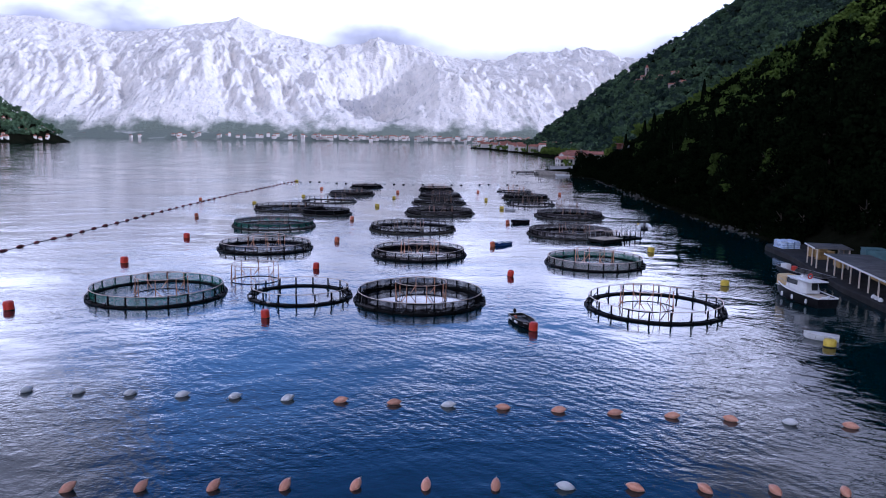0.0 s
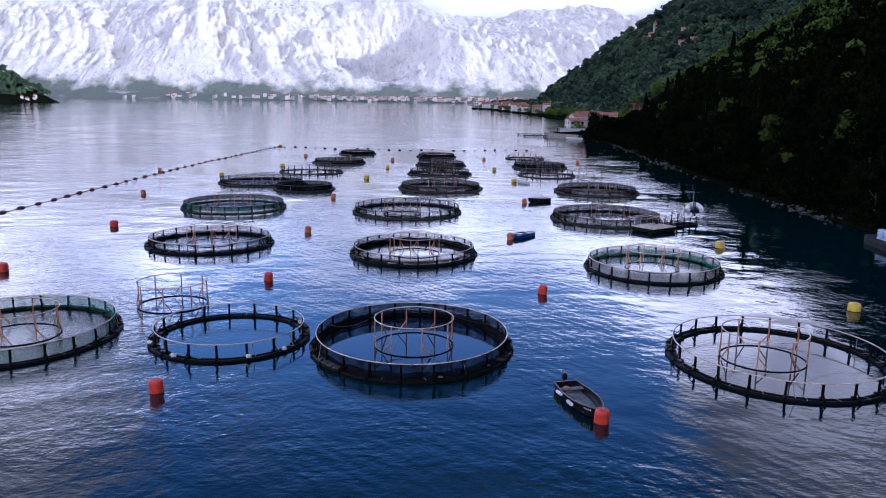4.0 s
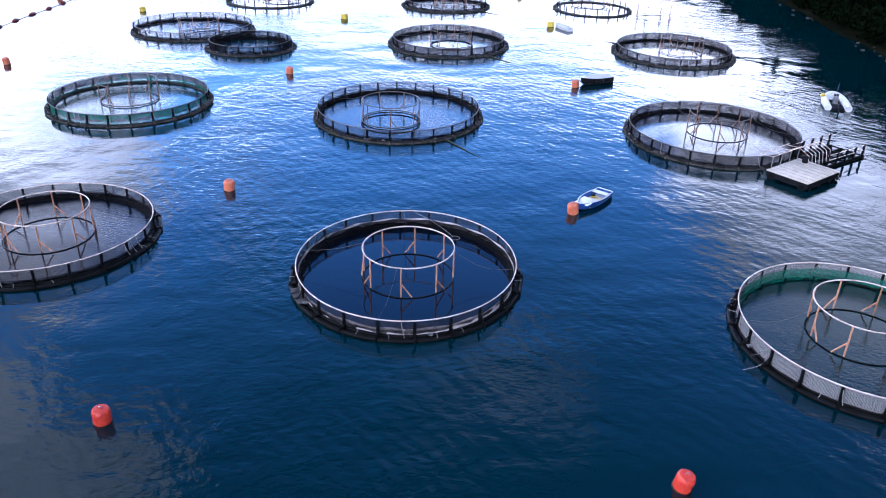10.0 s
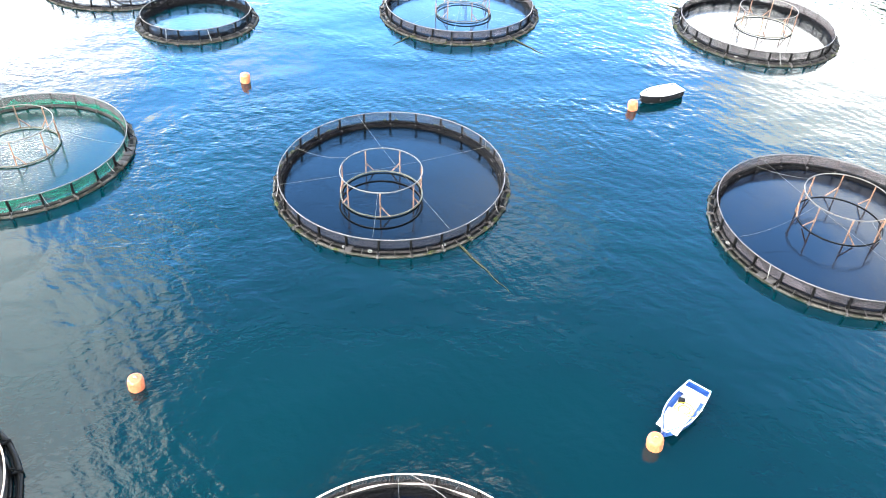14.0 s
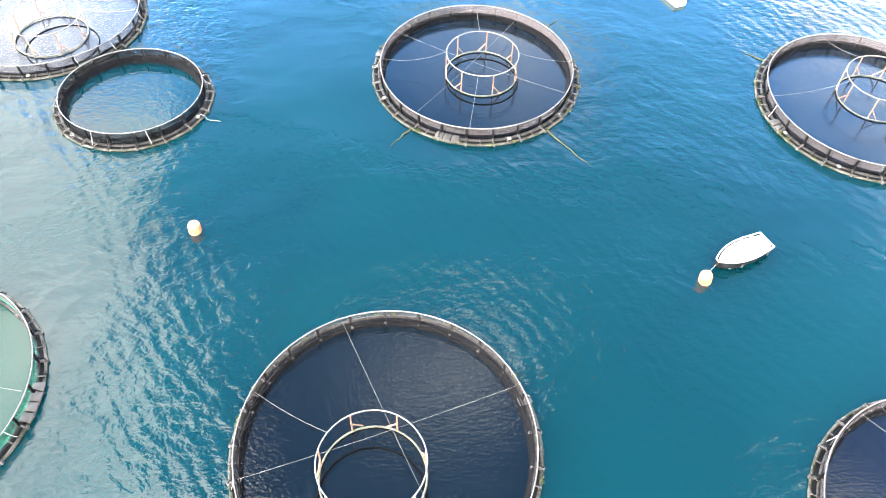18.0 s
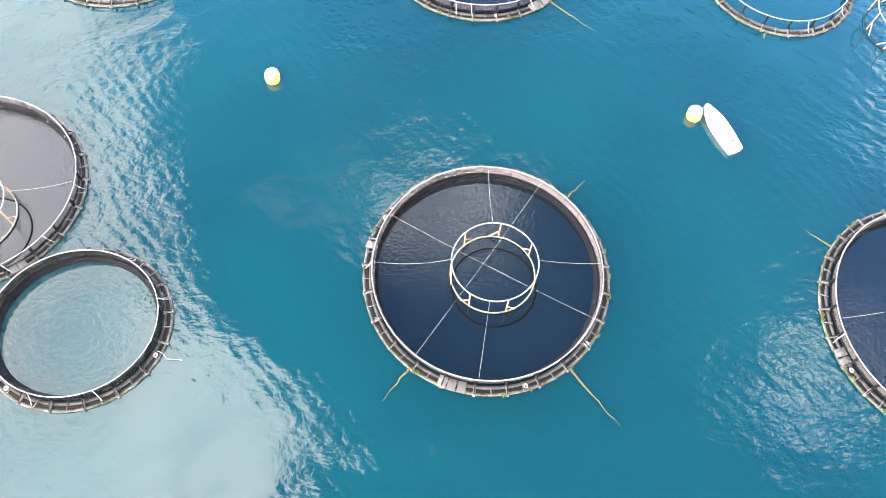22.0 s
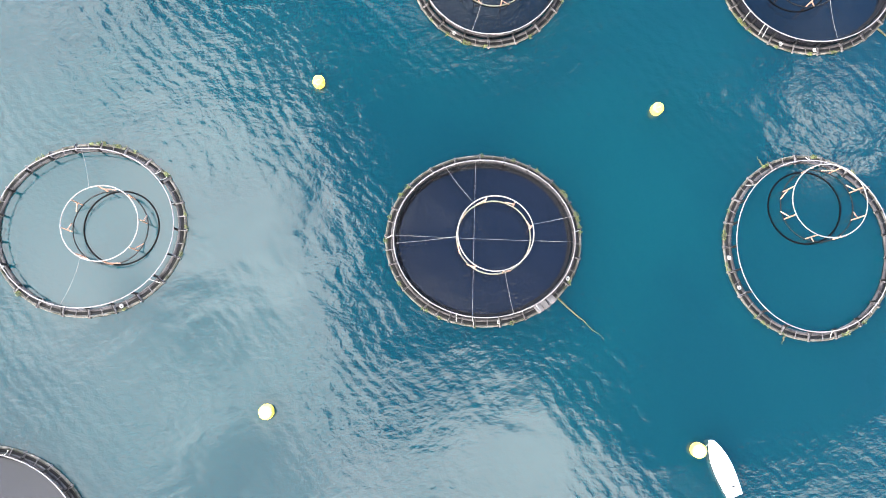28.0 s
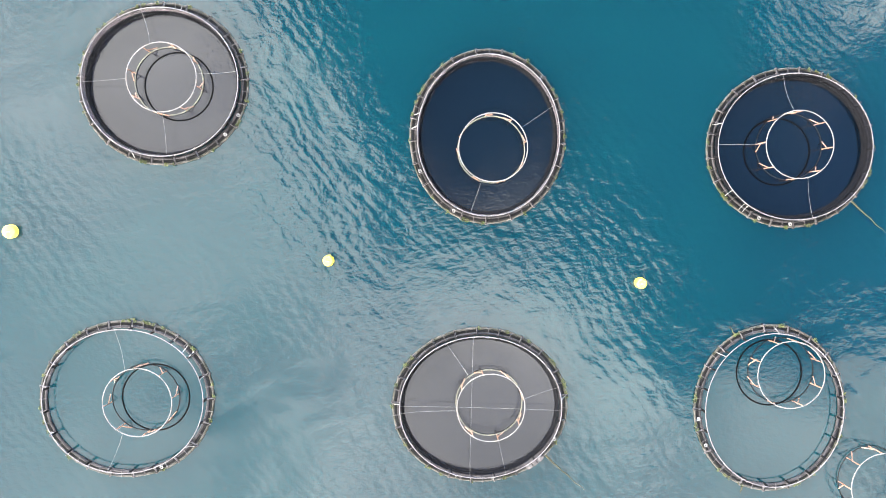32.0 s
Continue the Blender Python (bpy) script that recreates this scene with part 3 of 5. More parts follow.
def fish_cage(cx, cy, rx, ry, net, inside, label, seed, band=None, algae=True, planks=(), inset=0.62, moor=(), bits=()):
    """Floating cage: two bent float pipes, clamped stanchions, a handrail, netting and the netted water within."""
    c = thing("fish_cage", pose(cx, cy, 0), label, "fish cage", "fish cages of the farm")
    rng = random.Random(seed)
    part("outer_float_pipe", Geo().tube(oval(rx - 0.13, ry - 0.13, 0.06, 96, 0.003, seed), 0.10 if algae else 0.13, True, 10), M["pipe_algae" if algae else "pipe"], c, "weed-grown float pipe" if algae else "")
    part("inner_float_pipe", Geo().tube(oval(rx - 0.55, ry - 0.55, 0.06, 96, 0.003, seed), 0.125, True, 10), M["pipe_worn" if algae else "pipe"], c)
    # black tube between the pipes: a cable that also puts in the gap's shade
    part("cable_gap_shade", Geo().tube(oval(rx - 0.34, ry - 0.34, 0.03, 96, 0.004, seed + 1), 0.15 if algae else 0.06, True, 8, 0.5 if algae else 1.0), M["pipe"], c)
    rr, rs = rx - inset, ry - inset
    part("handrail", Geo().tube(oval(rr, rs, 1.10, 96, 0.003, seed), 0.037, True, 8), M["rail_dimmed" if algae else "rail"], c, "pale weathered handrail")
    n = round(2 * math.pi * (rx + ry) / 2 / 2.05)
    ph = rng.random()
    for k in range(n):
        a = 2 * math.pi * (k + ph) / n
        r = 1 / math.hypot(math.cos(a) / (rx - 0.34), math.sin(a) / (ry - 0.34))
        na = math.atan2(math.sin(a) / ry**2, math.cos(a) / rx**2)
        at = Matrix.Translation((r * math.cos(a), r * math.sin(a), 0)) @ Matrix.Rotation(na, 4, "Z") @ Matrix.Rotation(radians(rng.uniform(-3, 3)), 4, "X")
        part("clamp", CLAMPS[algae], None, part("stanchion", POSTS[inset], None, c, at=at))
        if not algae and rng.random() < 0.6:
            b = 2 * math.pi * (k + ph + rng.uniform(0.25, 0.75)) / n
            q = 1 / math.hypot(math.cos(b) / (rx - 0.34), math.sin(b) / (ry - 0.34))
            part("rope_tie", TIE, None, c, at=Matrix.Translation((q * math.cos(b), q * math.sin(b), 0)) @ Matrix.Rotation(b + rng.uniform(-0.3, 0.3), 4, "Z"))
        if algae:
            b = 2 * math.pi * (k + ph + 0.5) / n
            q = 1 / math.hypot(math.cos(b) / (rx - 0.34), math.sin(b) / (ry - 0.34))
            part("pipe_clip", CLIP, None, c, at=Matrix.Translation((q * math.cos(b), q * math.sin(b), 0)) @ Matrix.Rotation(b + rng.uniform(-0.15, 0.15), 4, "Z"))
    # a few rope lashings round the pipes and rail
    for k in range(5):
        a = rng.uniform(0, 2 * math.pi)
        p = Vector(((rr) * math.cos(a), (rs) * math.sin(a), 1.1))
        q = Vector(((rx - 0.2) * math.cos(a + 0.03), (ry - 0.2) * math.sin(a + 0.03), 0.2))
        part("lashing", Geo().tube(sag(p, q, 0.15, 6), 0.025, n=5), M["rope"], c)
    if net:
        wet = 0.46 if net == "net_grey" else -0.15
        part("net_wall", net_wall(rr - 0.02, rs - 0.02, wet, 1.06, 72, seed, 0.03), M[net], c)
        if net == "net_pale":
            part("lower_net", net_wall(rr - 0.16, rs - 0.16, -0.1, 0.78, 72, seed + 5, 0.05), M["net_green"], c, "green netting hung inside the rail")
        if wet > 0:
            part("net_skirt", net_wall(rr - 0.05, rs - 0.05, -0.15, wet, 72, seed, 0.04), M["net_black"], c, "wet dark lower netting")
    if band:
        low, high = (0.20, 0.66) if band == "net_cloth" else (0.42, 1.06)
        part("net_band", net_wall(rr - 0.07, rs - 0.07, low, high, 72, seed + 3, 0.0, 0.12 if band == "net_cloth" else 0.0), M[band], c, "pale folded netting hung under the rail")
    if net in ("net_grey", "net_black"):
        high, deep = (0.62, 0.30) if band == "net_cloth" or net == "net_black" else (0.40, 0.30)
        part("hanging_net", net_wall(rr - 0.14, rs - 0.14, -0.12, high, 72, seed + 7, deep, 0.14), M["net_skirt"], c, "wet black netting that hangs into the water")
    part("netted_water" if inside else "enclosed_water", disc(rr - 0.1, rs - 0.1, 0.012), M[inside or "water_calm"], c, "dark water over the sunken net" if inside else "calm water inside the ring")
    for a0, kind in bits:
        a = radians(a0)
        p = Vector(((rx - 0.34) * math.cos(a), (ry - 0.34) * math.sin(a), 0.22))
        if kind == "can":
            can = part("float_can", Geo().lathe([(0.06, 0.0), (0.15, 0.02), (0.16, 0.26), (0.12, 0.32), (0.05, 0.34), (0.05, 0.40)], 12), M["white"], c, "white plastic can tied to the pipes", at=Matrix.Translation(p) @ Matrix.Rotation(1.3, 4, Vector((math.cos(a + 1), math.sin(a + 1), 0))))
            part("tie", Geo().tube([(0.17 * math.cos(k), 0.17 * math.sin(k), 0.14) for k in range(6)], 0.014, True, 5), M["rope"], can)
        elif kind == "coil":
            part("rope_coil", Geo().tube([p + Vector(((0.05 + 0.006 * k) * math.cos(k * 0.8), (0.05 + 0.006 * k) * math.sin(k * 0.8), 0.03 + 0.006 * (k % 5))) for k in range(20)], 0.018, n=5), M["rope"], c, "white rope bundle")
        elif kind == "tail":
            d = Vector((math.cos(a), math.sin(a), 0))
            part("rope_tail", Geo().tube([p + d * (0.25 * k) + Vector((0.12 * math.sin(k * 1.4), 0.10 * math.cos(k * 1.1), 0.06 - 0.045 * k if k < 5 else -0.16)) for k in range(7)], 0.022, n=5), M["rope"], c, "loose pale rope end")
        else:
            part("weed_tuft", tuft(p + Vector((math.cos(a), math.sin(a), 0)) * 0.22, a, rng), M["weed"], c, "yellow green weed tuft")
    for a0, cnt in planks:
        for k in range(cnt):
            a = radians(a0) + k * 0.62 / rx
            part("deck_board", Geo().box(((rx - 0.35) * math.cos(a), (ry - 0.35) * math.sin(a), 0.245), (0.72, 0.52, 0.06), a, 0.2), M["plank"], c)
    for a0, le in moor:
        a = radians(a0)
        d = Vector((math.cos(a), math.sin(a), 0))
        s = Vector(((rx - 0.1) * math.cos(a), (ry - 0.1) * math.sin(a), 0.05))
        pts = [s + d * (le * k / 9) + Vector((0.05 * math.sin(k * 1.7), 0.04 * math.cos(k * 2.3), -0.035 * k / 9)) for k in range(10)]
        part("mooring_rope", Geo().tube(pts, [0.085 - 0.0085 * k for k in range(10)], n=6), M["rope_weed"], c, "mooring rope thick with brown weed")
    return c


STAND_R = 2.72
STAND_BRACE = Geo().tube([(0, 0, 0.95), (0, 0.62, 0.12)], 0.045, n=6).mesh("brace", M["stand_post"])
STAND_POST = Geo().tube([(0, 0, 0.10), (0.0, 0, 1.95)], 0.047, n=8).mesh("upright", M["stand_post"])
STAND_TOP = Geo().tube(oval(STAND_R, STAND_R, 1.97, 64, 0.006, 2), 0.040, True, 8).mesh("top_ring", M["stand"])
STAND_LOW = Geo().tube(oval(STAND_R, STAND_R, 0.035, 64, 0.006, 2), 0.038, True, 8).mesh("base_ring", M["pipe"])
STAND_LOWW = Geo().tube(oval(STAND_R, STAND_R, 0.10, 64, 0.006, 2), 0.055, True, 8).mesh("base_ring", M["pipe_pale"])


# stand meshes again, in the colours lowered against the raised exposure
DIMMED = {}
for me, mat in ((STAND_BRACE, "stand_post_dimmed"), (STAND_POST, "stand_post_dimmed"), (STAND_TOP, "stand_dimmed")):
    DIMMED[me.name] = me.copy()
    DIMMED[me.name].materials[0] = M[mat]


# old picks the stand colours that are lowered for exposure
def net_stand(x, y, seed, posts=8, pale=False, tilt=(0, 0), label="", old=False):
    rng = random.Random(seed)
    top, upright, brace = (DIMMED[STAND_TOP.name], DIMMED[STAND_POST.name], DIMMED[STAND_BRACE.name]) if old else (STAND_TOP, STAND_POST, STAND_BRACE)
    s = thing("bird_net_stand", pose(x, y, 0, tilt[0], tilt[1], rng.uniform(0, 60)), label or "round orange and white pipe stand floating inside a cage", "net stand", "bird net stands")
    part("top_ring", top, None, s, "white pipe ring")
    part("base_ring", STAND_LOWW if pale else STAND_LOW, None, s)
    for k in range(posts):
        a = 2 * math.pi * k / posts
        at = pose(STAND_R * math.cos(a), STAND_R * math.sin(a), 0, 0, 0, math.degrees(a))
        part("upright", upright, None, s, at=at)
        part("brace", brace, None, s, at=at @ pose(0, 0, 0, 0, 0, 4 if k % 2 else -176) if k % 3 else at)
    return s


def stay_ropes(cx, cy, rx, ry, sx, sy, seed, angles=(178, 5, 92, 263), cross=()):
    rng = random.Random(seed + 50)
    for k, deg in enumerate(angles):
        a = radians(deg)
        e = math.atan2(cy + ry * math.sin(a) - sy, cx + rx * math.cos(a) - sx)
        p = (sx + STAND_R * math.cos(e), sy + STAND_R * math.sin(e), 1.97)
        q = (cx + rx * math.cos(a), cy + ry * math.sin(a), 1.12)
        o = new("stay_rope", Geo().tube(sag(p, q, rng.uniform(0.15, 0.5)), 0.0105, n=5).mesh("stay_rope", M["rope_thin"]))
        tagged(o, "thin white rope from the stand to the cage rail", "rope", "stay ropes")
    for b, c in cross:
            p = (cx + rx * math.cos(radians(b)), cy + ry * math.sin(radians(b)), 1.13)
            q = (cx + rx * math.cos(radians(c)), cy + ry * math.sin(radians(c)), 1.13)
            o = new("stay_rope", Geo().tube(sag(p, q, 0.25, 14), 0.0085, n=5).mesh("stay_rope", M["rope_thin"]))
            tagged(o, "thin white line stretched from rail to rail", "rope", "stay ropes")


DARK, GREY, GREEN = "water_dark", "water_grey", "water_green"
L_BLACK = "round black plastic fish cage with dark netting on the rail"
L_GREY = "round black plastic fish cage with grey netting and handrail"
L_GREEN = "round black plastic fish cage with green netting"
L_OPEN = "round black plastic fish cage with bare rails and no net"
L_SMALL = "small round black float ring, rails bare, empty"
CAGES = [
    # x, y, half widths, netting, water within, label, stand x y, pale band, weed
    (-28.2, 4.8, 7.17, 7.5, "net_green", GREEN, L_GREEN, (-27.8, 4.9), None, False),
    (-12.95, 4.8, 5.54, 5.6, None, None, L_SMALL, None, None, False),
    (-0.13, 3.4, 7, 7.57, "net_black", "water_still", L_BLACK, (0.0, 3.4), None, False),
    (24.1, 0.5, 7.08, 7.5, None, None, L_OPEN, (23.4, 1.0), None, False),
    (-23.9, 39.7, 7.17, 6.95, "net_grey", GREY, L_GREY, (-23.8, 40.0), None, False),
    (-0.5, 35.3, 7, 7.3, "net_grey", "water_still", L_GREY, (-0.4, 35.2), "net_cloth", False),
    (24.06, 28.6, 6.92, 7.2, "net_pale", GREEN, L_GREEN, (24.1, 29.0), None, False),
    (-28.3, 69.1, 7.8, 7.8, "net_green", GREEN, L_GREEN, (-28.8, 70.2), "net_white", True),
    (-1.95, 66.5, 8.15, 8.37, "net_grey", DARK, L_GREY, (-2.6, 65.0), None, True),
    (26.8, 61.4, 7.9, 8.3, "net_grey", GREY, L_GREY, (27.8, 62.7), "net_white", True),
    (-31.2, 103, 8.3, 7.6, "net_grey", GREY, L_GREY, (-29.8, 101.0), None, True),
    (-21.5, 93.5, 5.75, 5.4, "net_black", None, L_SMALL, None, None, True),
    (3.67, 97.3, 8.0, 8.15, "net_grey", DARK, L_GREY, (4.06, 97.25), "net_white", True),
    (32.7, 94.2, 7.85, 8.25, "net_grey", DARK, L_GREY, (34.0, 95.1), "net_white", True),
    (-24.8, 125.9, 7.1, 6.5, None, None, L_OPEN, (-23.3, 126.0), None, True),
    (4.0, 125.1, 7.27, 6.45, "net_grey", GREY, L_GREY, (4.75, 125.3), None, True),
    (28.1, 124.6, 6.4, 7.0, None, None, L_OPEN, (29.0, 127.7), None, True),
    (-21.4, 151.4, 6.87, 6.54, "net_grey", GREY, L_GREY, (-20.96, 151.6), "net_white", True),
    (4.7, 147.1, 6.4, 7.15, "net_grey", DARK, L_GREY, (5.0, 146.05), "net_white", True),
    (29.6, 146.1, 7.0, 6.6, "net_black", DARK, L_BLACK, (29.5, 146.2), None, True),
    (-19.5, 184.0, 5.6, 5.6, "net_black", DARK, L_BLACK, None, None, False),
    (4.0, 176.0, 5.8, 5.8, "net_black", DARK, L_BLACK, (4.0, 176.3), None, False),
    (29.4, 173.5, 5.6, 5.6, None, None, L_OPEN, (30.0, 173.5), None, False),
]
EXTRA = {5: ((200, 3),), 7: ((-8, 4),), 8: ((252, 1), (20, 1)), 9: ((215, 2),), 10: ((-52, 2),), 12: ((166, 1), (248, 3)), 13: ((196, 2),), 2: ((212, 4), (330, 1)), 15: ((305, 3),)}
MOOR = {8: ((303, 5.2),), 12: ((232, 2.6), (308, 4.5), (45, 2.0)), 15: ((318, 4.5),), 16: ((118, 1.0), (250, 0.8)), 19: ((318, 4.0),), 13: ((140, 2.0),)}
ROPES = {2: (170, 10, 255), 5: (172, -10, 93, 258), 8: (160, 263), 9: (120, 195, 345, 285), 12: (178, 2, 88, 264), 14: (95, 258), 15: (184, 16, 115, 288), 16: (), 17: (180, 8, 103, 274), 18: (22, 255), 19: (100, 178, 283), 7: (0, 120), 10: (2, 200), 13: (182, 100)}
CROSS = {8: ((112, 300), (196, 24)), 12: ((150, 332), (58, 232)), 15: ((95, 262), (178, 357)), 9: ((110, 290),), 18: ((132, 150),)}
BITS = {1: ((205, "can"), (243, "can"), (297, "can"), (325, "can"), (35, "can"), (262, "coil"), (228, "coil")), 2: ((318, "coil"), (286, "coil"), (340, "tail")), 11: ((-22, "coil"), (-20, "tail"), (232, "coil")), 12: ((205, "coil"), (286, "coil"), (322, "coil"), (150, "coil")), 8: ((250, "coil"), (296, "coil"), (262, "coil")), 13: ((238, "coil"), (205, "coil")), 6: ((188, "coil"), (262, "coil"), (285, "coil"), (200, "tail"))}


def bits_for(k):
    r = random.Random(300 + k)
    weed = tuple((r.uniform(0, 360), "weed") for _ in range(24 if k in (8, 12, 13, 14, 15, 16, 17, 18, 19) else 0))
    return BITS.get(k, ((r.uniform(180, 360), "coil"), (r.uniform(180, 360), "coil"))) + weed


for k, (cx, cy, rx, ry, net, inside, label, st, band, weed) in enumerate(CAGES):
    fish_cage(cx, cy, rx, ry, net, inside, label, k + 1, band, weed, EXTRA.get(k, ()), 0.45 if k < 11 else 0.68, MOOR.get(k, ()), bits_for(k))
    if st:
        net_stand(st[0], st[1], k, 7 if k in (8, 12) else 8, pale=k in (7, 8, 10, 12, 13, 15, 17, 18), old=weed)
        stay_ropes(cx, cy, rx - 0.65, ry - 0.65, st[0], st[1], k, ROPES.get(k, (178, 5, 92, 263)), CROSS.get(k, ()))
loose = [(0.2, 6.8, 1.12), (0.7, 6.6, 0.95), (1.5, 6.1, 0.75), (2.3, 5.6, 0.40), (2.9, 5.2, 0.06)] + [(3.1 + 0.32 * math.cos(0.9 * k), 4.9 + 0.30 * math.sin(0.9 * k), 0.05) for k in range(1, 12)]
o = new("loose_rope", Geo().tube([(x - 0.5, y + 35.3, z) for x, y, z in loose], 0.02, n=5).mesh("loose_rope", M["rope"]))
tagged(o, "pale rope end hanging from the rail and coiled on the net", "rope")
# black rings laid on the water stand for the reflections below the stands
M["reflection_black"] = material("reflection_black_ring", (0.0016, 0.0017, 0.002), (0.0008, 0.0008, 0.001), 2, 0.5, 0, 0.004, 20, 0.02)
REFLECTION_ME = Geo().tube(oval(STAND_R, STAND_R, 0.02, 72, 0.004, 3), 0.06, True, 8).mesh("reflection_ring", M["reflection_black"])
for x, y in ((-2.6, 63.85), (4.1, 96.4), (-28.6, 99.8), (28.5, 145.8), (-22.5, 126.0), (28.05, 127.55), (-20.2, 151.2)):
    o = new("reflection_ring", REFLECTION_ME)
    o.matrix_basis = pose(x, y, 0)
    tagged(o, "black ring added on the water for a pipe stand's reflection", "pipe ring", "lower pipe rings")
net_stand(-19.7, 13.3, 77, 8, label="round orange pipe stand floating by itself beside a ring")
net_stand(36.6, 118.6, 78, 8, tilt=(3, 0), label="round pipe stand afloat by itself beside a bare cage", old=True)


# ---- buoys ----
def buoy_body(r, h):
    return Geo().lathe([(r * 0.80, -0.35), (r * 0.96, -0.2), (r, 0.0), (r * 1.0, h * 0.72), (r * 0.93, h * 0.9), (r * 0.74, h), (r * 0.2, h + 0.015)], 20)


def buoy(x, y, colour, r=0.46, h=0.78, tilt=(0, 0), pale=False):
    word = {"red": "red", "orange": "orange", "yellow": "yellow"}[colour]
    b = thing("mooring_buoy", pose(x, y, 0, tilt[0], tilt[1], 0), word + " plastic drum buoy " + ("with a top whitened for glare " if pale else "") + "afloat on the water", "buoy", "mooring buoys")
    part("body", buoy_body(r, h), M["buoy_" + colour], b)
    # white cap puts the glare on the buoy's top into its colour
    if pale:
        part("top", Geo().lathe([(r * 0.70, h * 0.96), (r * 0.68, h + 0.012), (r * 0.5, h + 0.024), (r * 0.2, h + 0.03)], 20), M["white"], b, "white cap for the top's glare")
    part("eye", Geo().tube([(0.09 * math.cos(t), 0, h + 0.05 + 0.09 * math.sin(t)) for t in (k * math.pi / 4 for k in range(8))], 0.022, True, 6), M["steel"], b)
    part("weed_collar", Geo().lathe([(r * 1.01, -0.1), (r * 1.035, 0.0), (r * 1.02, 0.05), (r * 1.0, 0.06)], 20), M["rope_weed"], b)
    return b


for x, y, col, r, tx, ty in [(10.15, -9.5, "red", 0.40, 5, 3), (-14.6, -5.6, "red", 0.40, 4, -3), (-13.7, 21.8, "red", 0.40, 6, 4), (11.1, 17.9, "red", 0.40, 8, 6), (-14.0, 47.9, "orange", 0.40, 7, 8), (11.2, 44.5, "orange", 0.40, 8, -8), (-14.7, 81.1, "orange", 0.40, 6, 6), (17.15, 77.6, "orange", 0.40, 5, -9), (-39.1, 50.4, "red", 0.5, 4, 4), (-47.0, 83.0, "orange", 0.40, 4, -3), (-57.8, 123.2, "orange", 0.40, 0, 3), (35.4, 40.3, "yellow", 0.52, 3, 3)]:
    buoy(x, y, col, r, 0.78, (tx, ty), pale=False)
for x, y, tx, ty in [(-11.5, 112.8, 3, 4), (19.1, 110.0, 2, -4), (-8.3, 137.1, 2, 3), (17.2, 135.1, 3, 2)]:
    buoy(x, y, "yellow", 0.53 if y < 120 else 0.45, 0.8, (tx, ty), pale=y < 120)


# ---- float lines ----
def ovoid(L, r, n=12, m=9):
    prof = [(max(0.02, r * math.sin(math.pi * k / m) ** 0.7), -L / 2 + L * k / m) for k in range(m + 1)]
    g = Geo().lathe(prof, n)
    g.v = [(z, x, y) for x, y, z in g.v]
    return g


FLOAT_ME = {c: ovoid(0.95, 0.24).mesh("body", M[k]) for c, k in (("white", "white"), ("orange", "float_peach"), ("dark", "pipe"))}
FLOAT_EYE = Geo().tube([(0.49 + 0.05 * math.cos(t), 0, 0.05 * math.sin(t)) for t in (k * math.pi / 3 for k in range(6))], 0.016, True, 5).mesh("eye", M["rope"])
FLOAT_TAIL = Geo().tube([(-0.45, 0, 0), (-0.62, 0.05, -0.1), (-0.9, 0.02, -0.14)], 0.02, n=5).mesh("tie", M["rope"])
LONG_ME = ovoid(1.9, 0.27).mesh("body", material("dark_red_float", (0.30, 0.040, 0.032), (0.10, 0.016, 0.014), 1.5, 0.6, 0, 0.01, 10))
LONG_BAND = Geo().lathe([(0.265, -0.12), (0.285, -0.1), (0.285, 0.1), (0.265, 0.12)], 12)
LONG_BAND.v = [(z, x, y) for x, y, z in LONG_BAND.v]
LONG_BAND = LONG_BAND.mesh("band", M["rope_weed"])


def line_float(x, y, colour, rz, ry):
    f = thing("line_float", pose(x, y, 0.12, 0, ry, rz), colour + " oval plastic float on a line", "float", "oval line floats")
    part("body", FLOAT_ME[colour], None, f)
    part("eye", FLOAT_EYE, None, f)
    part("tie", FLOAT_TAIL, None, f)


rng = random.Random(5)
for k in range(16):
    line_float(-25.9 + 3.48 * k, -27.1 - 0.012 * (k + 1) ** 2 - 0.16 * k, "white" if k < 6 or k in (8, 14) else "orange", 58 - 100 * k / 15 + rng.uniform(-8, 8), rng.uniform(-12, 4))
for k in range(12):
    line_float(-16.7 + 3.44 * k, -41.4 + 0.5 * math.sin(math.pi * k / 11), "white" if k == 7 else "orange", (40 + 6 * k if k < 7 else 120 - 18 * (k - 7) + 40) + rng.uniform(-10, 10), -30 if k < 7 else -8)
for a, b in (((-27, -27.1), (27, -32.4)), ((-18, -41.45), (22, -41.2))):
    o = new("float_line", Geo().tube([(a[0] + (b[0] - a[0]) * k / 24, a[1] + (b[1] - a[1]) * k / 24 + 0.15 * math.sin(k * 2.0), -0.03) for k in range(25)], 0.03, n=5).mesh("float_line", M["pipe"]))
    tagged(o, "dark rope just under the surface that holds floats", "rope", "float lines")
LX, LY = (-60.5, -59.6, -58.6, -57.8, -55.3, -48.5), (20, 40, 60, 90, 142, 213)
pts = []
for k in range(42):
    y = 24 + 4.6 * k
    x = float(np.interp(y, LY, LX)) + 0.15 * math.sin(k * 1.3)
    f = thing("boom_float", pose(x, y, 0.06, 0, 0, 84 + 6 * math.sin(k * 1.9)), "long dark red float of the outer boundary line", "float", "boundary line floats")
    part("body", LONG_ME, None, f)
    part("band", LONG_BAND, None, f)
    pts.append((x, y, 0.03))
tagged(new("float_line", Geo().tube(pts, 0.03, n=5).mesh("float_line", M["pipe"])), "dark rope that strings the boundary floats together", "rope", "float lines")
for k in range(24):
    line_float(-46 + 3.5 * k, 210 - 6 * math.sin(math.pi * k / 23) + 2 * math.sin(k), "dark" if k % 3 else "white", 10 * math.sin(k), 0)

